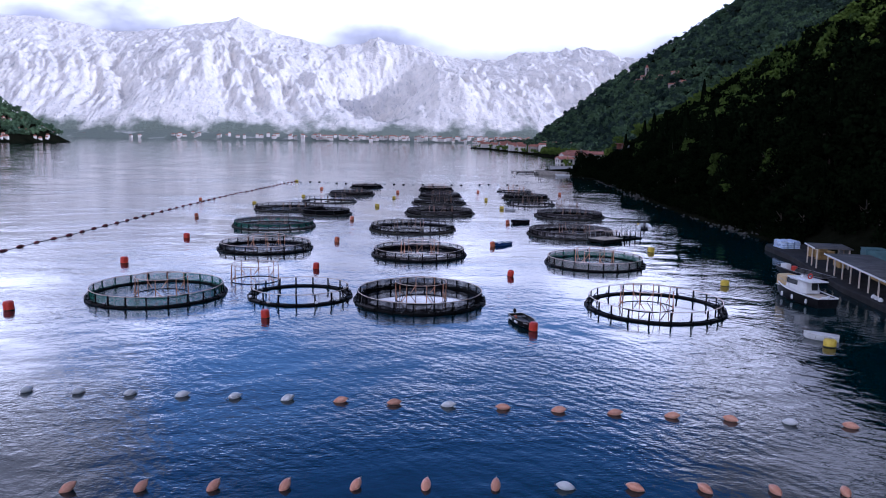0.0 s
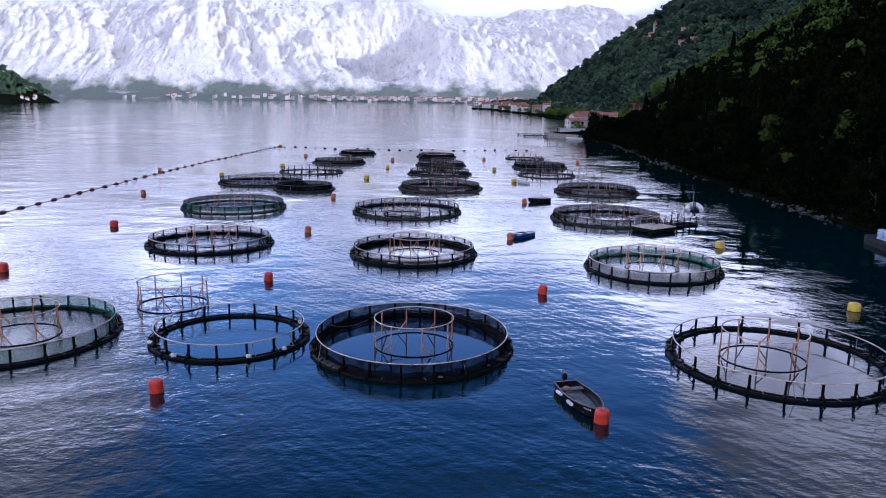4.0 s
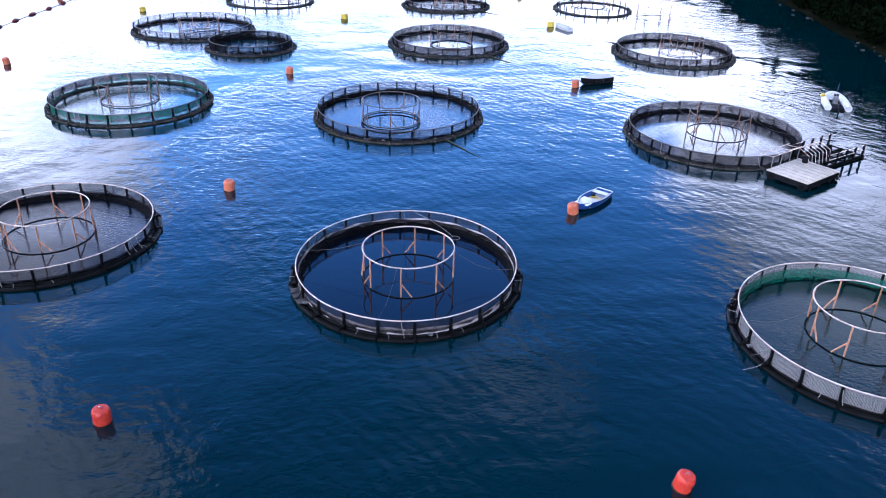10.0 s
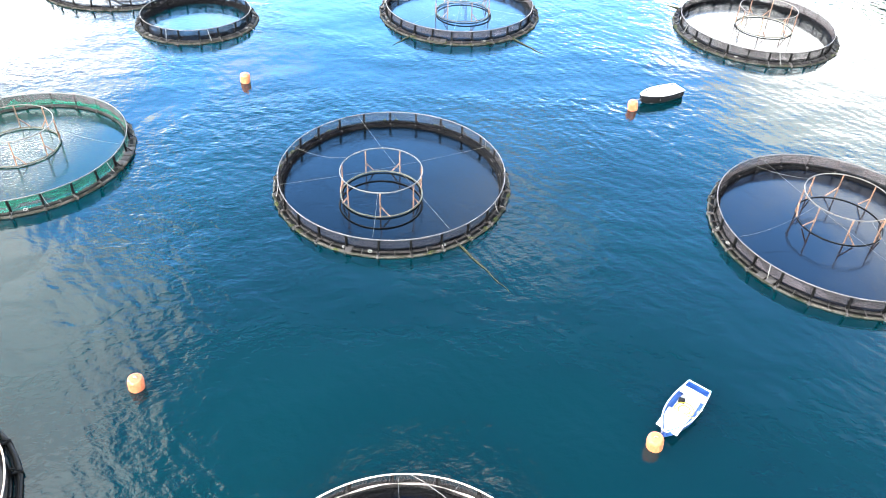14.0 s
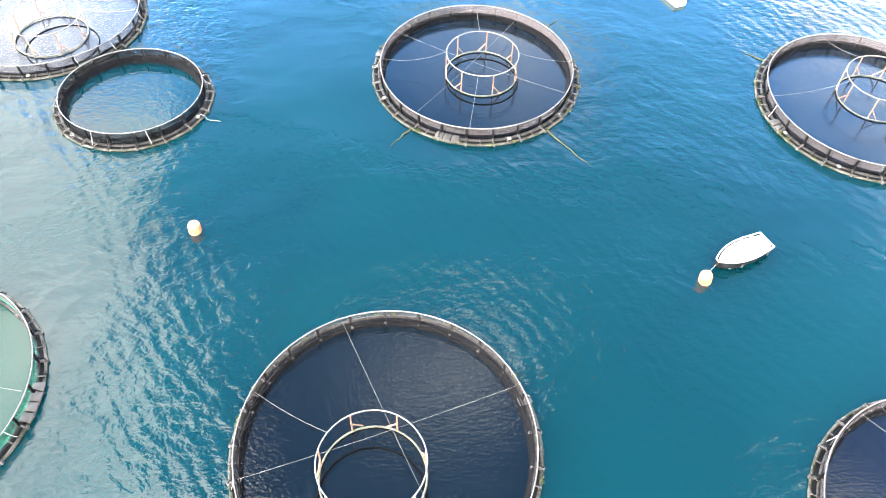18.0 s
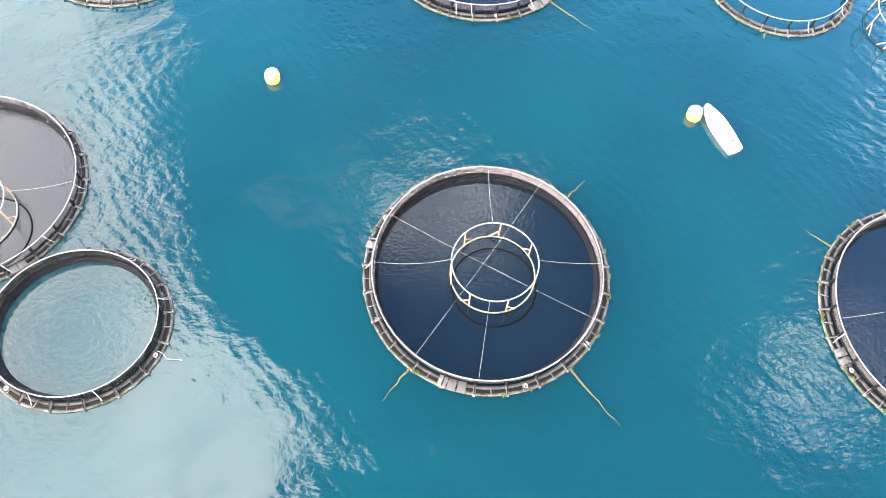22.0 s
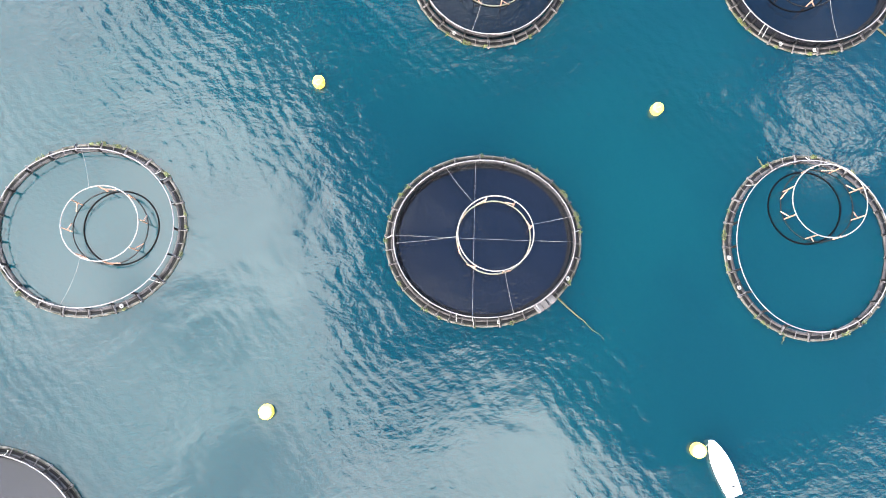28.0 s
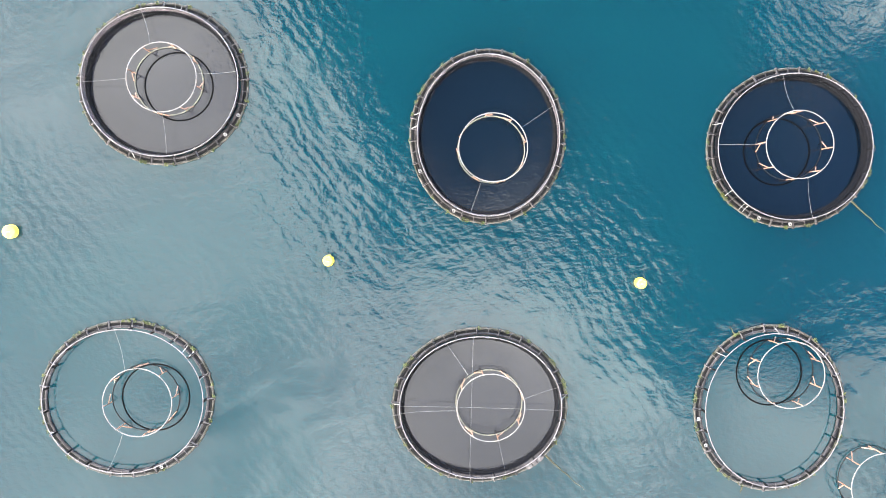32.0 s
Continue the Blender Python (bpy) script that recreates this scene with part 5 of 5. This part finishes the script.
# ---- houses ----
def house(x, y, z, rz, L, W, H, label, wall="render_wall", storeys=2, detail=True, roof_h=None, group="village houses"):
    """A gabled house: walls, overhanging tiled roof, windows with frames, a door and a chimney."""
    h = thing("house", pose(x, y, z, 0, 0, rz), label, "house", group)
    rh = roof_h or W * 0.26
    part("wall", Geo().box((0, 0, H / 2 - 1.0), (L, W, H + 2.0), 0, 0.004), M[wall], h)
    g = Geo()
    o = 0.45
    for s in (-1, 1):
        g.v += [(s * (L / 2 + o), -(W / 2 + o), H - 0.12), (s * (L / 2 + o), W / 2 + o, H - 0.12), (s * (L / 2 + o), 0, H + rh), (s * (L / 2 + o), -(W / 2 + o), H + 0.10), (s * (L / 2 + o), W / 2 + o, H + 0.10), (s * (L / 2 + o), 0, H + rh + 0.22)]
    g.f = [(0, 2, 8, 6), (1, 7, 8, 2), (3, 9, 11, 5), (4, 5, 11, 10), (0, 6, 9, 3), (1, 4, 10, 7), (0, 3, 5, 2), (2, 5, 4, 1), (6, 8, 11, 9), (8, 7, 10, 11)]
    roof = part("roof", g, M["roof"], h, "red tiled roof", False)
    for s in (-1, 1):
        gab = Geo().add([(s * L / 2, -W / 2, H), (s * L / 2, W / 2, H), (s * L / 2, 0, H + rh), (s * (L / 2 - 0.2), -W / 2, H), (s * (L / 2 - 0.2), W / 2, H), (s * (L / 2 - 0.2), 0, H + rh)], [(0, 1, 2), (5, 4, 3), (0, 2, 5, 3), (1, 4, 5, 2)])
        part("gable", gab, M[wall], h, "", False)
    part("chimney", Geo().box((L * 0.22, W * 0.12, H + rh + 0.25), (0.6, 0.6, 1.3), 0, 0.1), M["stone_wall"], roof)
    if detail:
        fh = H / storeys
        for st in range(storeys):
            n = max(2, round(L / 3.0))
            for k in range(n):
                for s in (-1, 1):
                    px, pz = -L / 2 + L * (k + 0.5) / n, st * fh + fh * 0.52
                    if st == 0 and k == n // 2:
                        part("door", Geo().box((px, s * W / 2, 1.05), (1.0, 0.12, 2.1), 0, 0.1), M["glass"], h)
                        continue
                    w = part("window", Geo().box((px, s * (W / 2 + 0.02), pz), (1.05, 0.10, 1.4), 0, 0.1), M["glass"], h)
                    part("sill", Geo().box((px, s * (W / 2 + 0.10), pz - 0.75), (1.3, 0.22, 0.1), 0, 0.2), M["stone_wall"], w)
            for k in range(max(1, round(W / 3.5))):
                for s in (-1, 1):
                    py = -W / 2 + W * (k + 0.5) / max(1, round(W / 3.5))
                    part("window", Geo().box((s * (L / 2 + 0.02), py, st * fh + fh * 0.52), (0.10, 1.0, 1.4), 0, 0.1), M["glass"], h)
    return h


def ground_z(x, y):
    return float(land(np.array([[x]], float), np.array([[y]], float))[0, 0])


house(84, 352, 2.2, 8, 16, 10, 6.4, "large pale house with a red tiled roof on the point", roof_h=1.5)
house(76, 342, 2.0, 8, 8, 8, 4.8, "pale house wing with a red tiled roof", roof_h=1.2)
house(99, 362, 3.0, 4, 12, 9, 6.2, "pale house with a red tiled roof among trees", roof_h=1.4)
house(90, 378, 4.0, 15, 14, 9, 4.5, "pale house with a weathered red roof behind the point", "stone_wall")
# sea wall of the point, boat shed and jetty
g = Geo()
wl_ = [(56, 312), (57.5, 303), (62, 296), (68, 287), (75, 276)]
for x, y in wl_:
    g.v += [(x, y, -2.0), (x, y, 2.0), (x + 0.7, y + 0.5, 2.0), (x + 0.7, y + 0.5, -2.0)]
for i in range(len(wl_) - 1):
    for k in range(4):
        a, b = i * 4 + k, i * 4 + (k + 1) % 4
        g.f.append((a, a + 4, b + 4, b))
g.f += [(0, 1, 2, 3), (19, 18, 17, 16)]
tagged(new("wall_point", g.mesh("wall_point", M["stone_wall"], False)), "grey stone sea wall round the point", "sea wall", kind="structure")
for (x, y, rz, L), lab in (((53, 308, -6, 14), "narrow concrete jetty at the point"), ((51, 324, 0, 12), "narrow dark jetty beyond the point")):
    j = thing("jetty", pose(x, y, 0, 0, 0, rz), lab, "jetty", "jetties")
    part("deck", Geo().box((0, 0, 0.55), (L, 2.2, 0.3), 0, 0.1), M["concrete"], j)
    for k in range(4):
        part("pile", Geo().tube([(-L / 2 + 0.6 + k * (L - 1.2) / 3, 0, -2), (-L / 2 + 0.6 + k * (L - 1.2) / 3, 0, 0.5)], 0.2, n=8), M["concrete"], j)
mb = rowing_boat("motor_launch", 66, 286, 150, 9.0, 2.6, 0.8, "white", "white", "long white launch moored under the sea wall", white_boat_bits)
bs = thing("boat_shelter", pose(60, 309, 1.9, 0, 0, 10), "small dark roofed shelter at the jetty", "shelter")
part("roof", Geo().box((0, 0, 2.5), (5, 3.5, 0.2), 0, 0.2), M["greyfloor"], bs)
for sx in (-2.2, 2.2):
    for sy in (-1.5, 1.5):
        part("post", Geo().box((sx, sy, 1.2), (0.2, 0.2, 2.4), 0, 0.1), M["post"], bs)
wh = thing("garden_wall", pose(70, 318, 1.9, 0, 0, 12), "long white garden wall before the houses", "wall")
part("panel", Geo().box((0, 0, 0.9), (13, 0.4, 1.8), 0, 0.1), M["white"], wh)
part("coping", Geo().box((0, 0, 1.86), (13.2, 0.6, 0.12), 0, 0.2), M["stone_wall"], wh)
# hillside terrace house and a hut in the trees
te = thing("terrace_house", pose(99, 296.5, 11.6, 0, 0, 10), "unfinished brown terrace house on posts among trees", "house")
for k in range(6):
    part("post", Geo().box((-5 + 2 * k, -3, -2.5), (0.3, 0.3, 13), 0, 0.1), M["stone_wall"], te)
part("floor_slab", Geo().box((0, 0, 1.2), (11, 7, 0.35), 0, 0.1), M["concrete"], te)
part("roof_slab", Geo().box((0, 0, 4.0), (11.6, 7.6, 0.3), 0, 0.1), M["roof"], te)
part("back_wall", Geo().box((0, 2.5, 2.6), (10.6, 0.3, 2.6), 0, 0.05), M["roof"], te)
part("white_panel", Geo().box((-1.2, -3.1, 2.6), (2.4, 0.2, 2.5), 0, 0.05), M["white"], te)
hut = thing("hut", pose(78.7, 201, 6.6, 0, 0, 20), "small white hut among the shore trees", "hut")
part("wall", Geo().box((0, 0, -0.5), (1.9, 1.8, 5.4), 0, 0.03), M["white"], hut)
part("roof", Geo().box((0, 0, 2.28), (2.3, 2.2, 0.18), 0, 0.2), M["roof"], hut)

# the village along the low shore
rng = random.Random(11)
for k in range(38):
    y = 765 + 505 * (k / 37) ** 0.9
    x = float(np.interp(y, SHORE_Y, SHORE_X)) + 7 + rng.choice((0, 0, 16, 34)) + rng.uniform(0, 6)
    z = max(1.2, ground_z(x, y))
    house(x, y, z, rng.uniform(-20, 20), rng.uniform(7, 12), rng.uniform(7, 9), rng.uniform(5.5, 9), rng.choice(("pale village house with a red roof by the shore", "stone village house with a red roof by the shore")), rng.choice(("render_wall", "render_wall", "stone_wall")), detail=y < 800)


def church(x, y, z, rz, s, label):
    c = thing("church", pose(x, y, z, 0, 0, rz), label, "church", "churches")
    part("tower", Geo().box((0, 0, 7 * s), (4 * s, 4 * s, 18 * s), 0, 0.03), M["stone_wall"], c)
    part("spire", Geo().lathe([(2.7 * s, 16 * s), (1.4 * s, 18.5 * s), (0.1, 21 * s)], 8), M["roof"], c)
    part("nave", Geo().box((8 * s, 0, 3 * s), (12 * s, 7 * s, 10 * s), 0, 0.02), M["stone_wall"], c)
    part("belfry_opening", Geo().box((0, -2.0 * s, 13.5 * s), (1.4 * s, 0.3, 2.6 * s), 0, 0.1), M["glass"], c)


church(110, 1137, 3, 10, 0.8, "stone church with a bell tower by the shore")
hx, hy = 322, 1062
church(hx, hy, ground_z(hx, hy) + 2, 20, 1.0, "stone hill church with a tower among ruins")
for k in range(16):
    y = rng.uniform(850, 1080)
    x = 309 + 0.03 * (y - 850) + rng.uniform(-9, 9)
    house(x, y, ground_z(x, y) + 1, rng.uniform(-30, 30), rng.uniform(6, 10), 6.5, rng.uniform(4, 6.5), "grey stone house of the old hill village", "stone_wall", detail=False, group="hill village houses")


def town(name, spots, label, size=1.0):
    """Far small houses, too many to count, as one mesh."""
    g, roofs = Geo(), Geo()
    r = random.Random(3)
    for x, y, z in spots:
        L, W, H, a = r.uniform(9, 20) * size, r.uniform(8, 12) * size, r.uniform(6, 13) * size, r.uniform(-0.4, 0.4)
        g.box((x, y, z + H / 2 - 2), (L, W, H + 4), a, 0.02)
        roofs.box((x, y, z + H + 1.0), (L + 1, W + 1, 2.6), a, 0.45, 0.8)
    t = tagged(new(name, g.mesh(name, M["render_wall"], False)), label, "houses", kind="stuff")
    part("roofs", roofs, M["roof"], t, "", False)


rng = random.Random(23)
town("far_town", [(rng.gauss(0, 1) * 420 + rng.choice((-300, 250, 600)), 2606 + abs(rng.gauss(0, 1)) * 60, 2 + rng.uniform(0, 14)) for _ in range(420)], "pale houses of the town along the far shore", 0.75)
spots = []
for _ in range(46):
    y = rng.uniform(1080, 1300)
    x = -float(np.interp(y, (900, 1240, 1420), (680, 592, 860))) - rng.uniform(8, 70)
    spots.append((x, y, max(1.0, ground_z(x, y))))
town("headland_hamlet", spots, "white houses of the hamlet below the headland", 0.32)

# ---- shore stones ----
g = Geo()
rng = random.Random(31)
for k in range(950):
    y = -20 + 300 * rng.random()
    x = float(np.interp(y, SHORE_Y, SHORE_X)) + rng.gauss(0.3, 1.6)
    if math.sin(y * 0.21) + math.sin(y * 0.083 + 1) + rng.uniform(-1.2, 1.2) < -0.1:
        continue
    s = rng.uniform(0.15, 0.42) if rng.random() < 0.85 else rng.uniform(0.45, 0.85)
    a = rng.uniform(0, 6.28)
    prof = [(0.55 * s, -0.35 * s), (0.8 * s, 0.0), (0.62 * s, 0.32 * s), (0.2 * s, 0.45 * s)]
    st = Geo().lathe(prof, 7)
    st.v = [(x + px * math.cos(a) * 1.1 - py * 0.7 * math.sin(a), y + px * math.sin(a) * 1.1 + py * 0.7 * math.cos(a), pz + max(0.0, 0.55 * (x - float(np.interp(y, SHORE_Y, SHORE_X))))) for px, py, pz in st.v]
    g.add(st.v, st.f)
tagged(new("shore_stones", g.mesh("shore_stones", M["stone"], False)), "pale boulders strewn along the waterline", "stones", kind="stuff")


# ---- trees ----
def crown_quads(seed, R, H, clumps, leaves, size):
    """Corners of many small leaf sprays gathered in clumps, with gaps between."""
    r = np.random.RandomState(seed)
    out = []
    for c in range(clumps):
        a, u = r.rand() * 6.28, r.rand()
        rad = R * (0.25 + 0.6 * math.sqrt(r.rand())) * (1 - 0.55 * u)
        cen = np.array([rad * math.cos(a), rad * math.sin(a), H * (0.12 + 0.78 * u)])
        cr = R * r.uniform(0.30, 0.48)
        n = leaves
        d = r.normal(size=(n, 3))
        d /= np.linalg.norm(d, axis=1)[:, None]
        p = cen + d * cr * (0.6 + 0.4 * r.rand(n, 1)) * np.array([1, 1, 0.75])
        t = np.cross(d + 0.5 * r.normal(size=(n, 3)), r.normal(size=(n, 3)))
        t /= np.linalg.norm(t, axis=1)[:, None]
        b = np.cross(t, d + 0.4 * r.normal(size=(n, 3)))
        b /= np.linalg.norm(b, axis=1)[:, None] + 1e-9
        s = size * r.uniform(0.6, 1.2, (n, 1))
        out.append(np.stack([p - t * s, p - b * s * 0.6, p + t * s, p + b * s * 0.6], 1))
    return np.concatenate(out)


def quads_mesh(name, q, mat):
    me = bpy.data.meshes.new(name)
    n = len(q)
    me.vertices.add(n * 4)
    me.vertices.foreach_set("co", q.reshape(-1).astype(np.float32))
    me.loops.add(n * 4)
    me.loops.foreach_set("vertex_index", np.arange(n * 4))
    me.polygons.add(n)
    me.polygons.foreach_set("loop_start", np.arange(n) * 4)
    me.update(calc_edges=True)
    me.materials.append(mat)
    return me


def trunk_geo(seed, h, r0):
    g = Geo()
    r = random.Random(seed)
    pts = [(0.12 * h * 0.1 * math.sin(k + seed), 0.1 * h * 0.1 * math.cos(k * 1.3 + seed), h * k / 5) for k in range(6)]
    g.tube(pts, [r0 * (1 - 0.14 * k) for k in range(6)], n=7)
    for k in range(5):
        a = r.uniform(0, 6.28)
        s = Vector(pts[2 + k % 3])
        d = Vector((math.cos(a), math.sin(a), r.uniform(0.5, 1.0)))
        g.tube([s, s + d * h * 0.14, s + d * h * 0.28 + Vector((0, 0, h * 0.05))], [r0 * 0.45, r0 * 0.3, r0 * 0.12], n=5)
    return g


KINDS = []
for s in range(5):
    r_, h_ = ((3.0, 4.6), (3.6, 5.2), (2.5, 5.6), (4.0, 5.6), (2.2, 3.6))[s]
    KINDS.append((trunk_geo(s, 3.2, 0.22).mesh("trunk", M["bark"]), crown_quads(s, r_, h_, 16, 62, 0.34) + np.array([0, 0, 1.6])))
CROWNS = [[quads_mesh("crown", q, M[m]) for m in ("leaf", "leaf_shaded")] for _, q in KINDS]
# a tall cypress: narrow crown
r = np.random.RandomState(77)
n = 1500
hgt = r.rand(n) ** 0.9
rad = (0.18 + 1.35 * np.sin(np.pi * np.clip(hgt * 0.93 + 0.07, 0, 1)) ** 0.8 * (1 - 0.55 * hgt)) * (0.7 + 0.3 * r.rand(n))
ang = r.rand(n) * 6.28
cq = np.stack([rad * np.cos(ang), rad * np.sin(ang), 0.8 + hgt * 12.5], 1)
out = np.stack([np.cos(ang), np.sin(ang), 0.6 + 0 * ang], 1)
t = np.cross(out, r.normal(size=(n, 3)))
t /= np.linalg.norm(t, axis=1)[:, None]
b = np.cross(out, t)
b /= np.linalg.norm(b, axis=1)[:, None]
CYP = np.stack([cq - t * 0.16, cq - b * 0.34, cq + t * 0.16, cq + b * 0.34], 1)
CYP_ME, CYP_TR = quads_mesh("crown", CYP, M["leaf_shaded"]), Geo().tube([(0, 0, -0.5), (0, 0, 2), (0, 0, 9)], [0.22, 0.16, 0.05], n=7).mesh("trunk", M["bark"])


def visible_side(x, y):
    if abs(x - 98) < 10 and 262 < y < 300 or abs(x - 77.5) < 4 and 182 < y < 204:
        return False
    return x < 0.66 * (y + 84) + 6


rng = random.Random(41)
count = 0
while count < 280:
    y = rng.uniform(20, 285)
    x0 = float(np.interp(y, SHORE_Y, SHORE_X))
    x = x0 + 2.5 + abs(rng.gauss(0, 1)) * 17
    if not visible_side(x, y) or (y < 50 and x < 67):
        continue
    count += 1
    z = ground_z(x, y) - 0.2
    # nearly all take the leaves darkened for the shaded shore
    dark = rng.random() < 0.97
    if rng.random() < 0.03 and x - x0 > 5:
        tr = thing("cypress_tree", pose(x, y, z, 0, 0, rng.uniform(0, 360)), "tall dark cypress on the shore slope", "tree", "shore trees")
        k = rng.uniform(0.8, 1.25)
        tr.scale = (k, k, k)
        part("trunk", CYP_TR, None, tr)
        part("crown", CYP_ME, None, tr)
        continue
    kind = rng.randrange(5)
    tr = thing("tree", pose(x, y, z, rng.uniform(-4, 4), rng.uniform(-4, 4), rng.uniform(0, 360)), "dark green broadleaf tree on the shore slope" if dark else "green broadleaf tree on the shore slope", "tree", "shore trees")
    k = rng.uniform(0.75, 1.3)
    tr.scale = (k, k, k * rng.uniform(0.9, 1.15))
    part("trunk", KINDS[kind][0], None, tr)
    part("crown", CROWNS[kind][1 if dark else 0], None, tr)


def wood(name, n, pick, scale, mat, label, thin=1, seed=1):
    """A wood of many crowns as one mesh."""
    r = random.Random(seed)
    out = []
    while len(out) < n:
        x, y = pick(r)
        if x is None:
            continue
        z = ground_z(x, y)
        if z < 0.3:
            continue
        q = KINDS[r.randrange(5)][1][::thin]
        a, s = r.uniform(0, 6.28), scale * r.uniform(0.7, 1.3)
        c, d = math.cos(a), math.sin(a)
        out.append(q @ (np.array([[c, d, 0], [-d, c, 0], [0, 0, 1]]) * s) + np.array([x, y, z - 0.6]))
    ob = new(name, quads_mesh(name, np.concatenate(out), M[mat]))
    return tagged(ob, label, "trees", kind="stuff")


def near_pick(r):
    y = r.uniform(-10, 300)
    x = float(np.interp(y, SHORE_Y, SHORE_X)) + r.uniform(14, 90)
    return (x, y) if visible_side(x, y) else (None, None)


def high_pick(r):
    """Broadleaf trees stand higher up the slope, above evergreens whose leaves hold its shade."""
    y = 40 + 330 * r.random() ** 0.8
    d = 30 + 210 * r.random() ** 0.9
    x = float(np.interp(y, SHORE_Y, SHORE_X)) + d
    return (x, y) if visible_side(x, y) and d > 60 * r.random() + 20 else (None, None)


def far_pick(r):
    y = 380 + 1000 * r.random() ** 1.2
    x = float(np.interp(y, SHORE_Y, SHORE_X)) + (r.uniform(34, 60) if r.random() < 0.12 else r.uniform(50, 620))
    return (x, y) if visible_side(x, y) else (None, None)


def left_pick(r):
    y = r.uniform(950, 1380)
    return -float(np.interp(y, (900, 1240, 1420), (680, 592, 860))) - r.uniform(20, 320), y


KINDS = [(t_, crown_quads(70 + s, (3.0, 3.6, 2.6, 4.0, 3.2)[s], 5.0, 12, 20, 0.62) + np.array([0, 0, 1.4])) for s, (t_, _) in enumerate(KINDS)]
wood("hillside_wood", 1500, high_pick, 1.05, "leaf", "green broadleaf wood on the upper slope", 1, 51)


def scrub_pick(r):
    y = r.uniform(-10, 290)
    x = float(np.interp(y, SHORE_Y, SHORE_X)) + 14 * r.random() ** 2.2 + 0.2
    return (x, y) if y > 47 or x > 66 else (None, None)


wood("shore_scrub", 1700, scrub_pick, 0.5, "leaf_shaded", "dark scrub along the bank above the stones", 2, 57)
wood("hillside_wood_dark", 560, near_pick, 1.05, "leaf_shaded", "evergreen wood on the near slope, its shade in the leaf colour", 1, 52)
KINDS = [(t_, crown_quads(60 + s, 3.6, 4.2, 9, 8, 0.92) + np.array([0, 0, 1.2])) for s, (t_, _) in enumerate(KINDS)]
# far leaves are lighter and bluer, with the distance haze in their colour
M["leaf_far_hazy"] = material("far_hazy_leaf", (0.115, 0.180, 0.090), (0.045, 0.078, 0.050), 0.02, 0.9, 0, 0, 0.5, 0.0)
M["leaf_far_hazy_dark"] = material("far_hazy_dark_leaf", (0.052, 0.082, 0.060), (0.022, 0.036, 0.032), 0.02, 0.9, 0, 0, 0.5, 0.0)
wood("far_wood", 5200, far_pick, 1.7, "leaf_far_hazy", "green wood on the far slopes", 1, 53)
wood("far_wood_dark", 3800, far_pick, 1.8, "leaf_far_hazy_dark", "dark green wood on the far slopes", 1, 54)


def village_pick(r):
    y = 330 + 960 * r.random()
    return float(np.interp(y, SHORE_Y, SHORE_X)) + r.uniform(3, 62), y


wood("village_trees", 620, village_pick, 1.0, "leaf", "green garden trees among the village houses", 1, 56)
wood("headland_wood", 1300, left_pick, 2.0, "leaf_far_hazy", "dark wood on the headland", 1, 55)
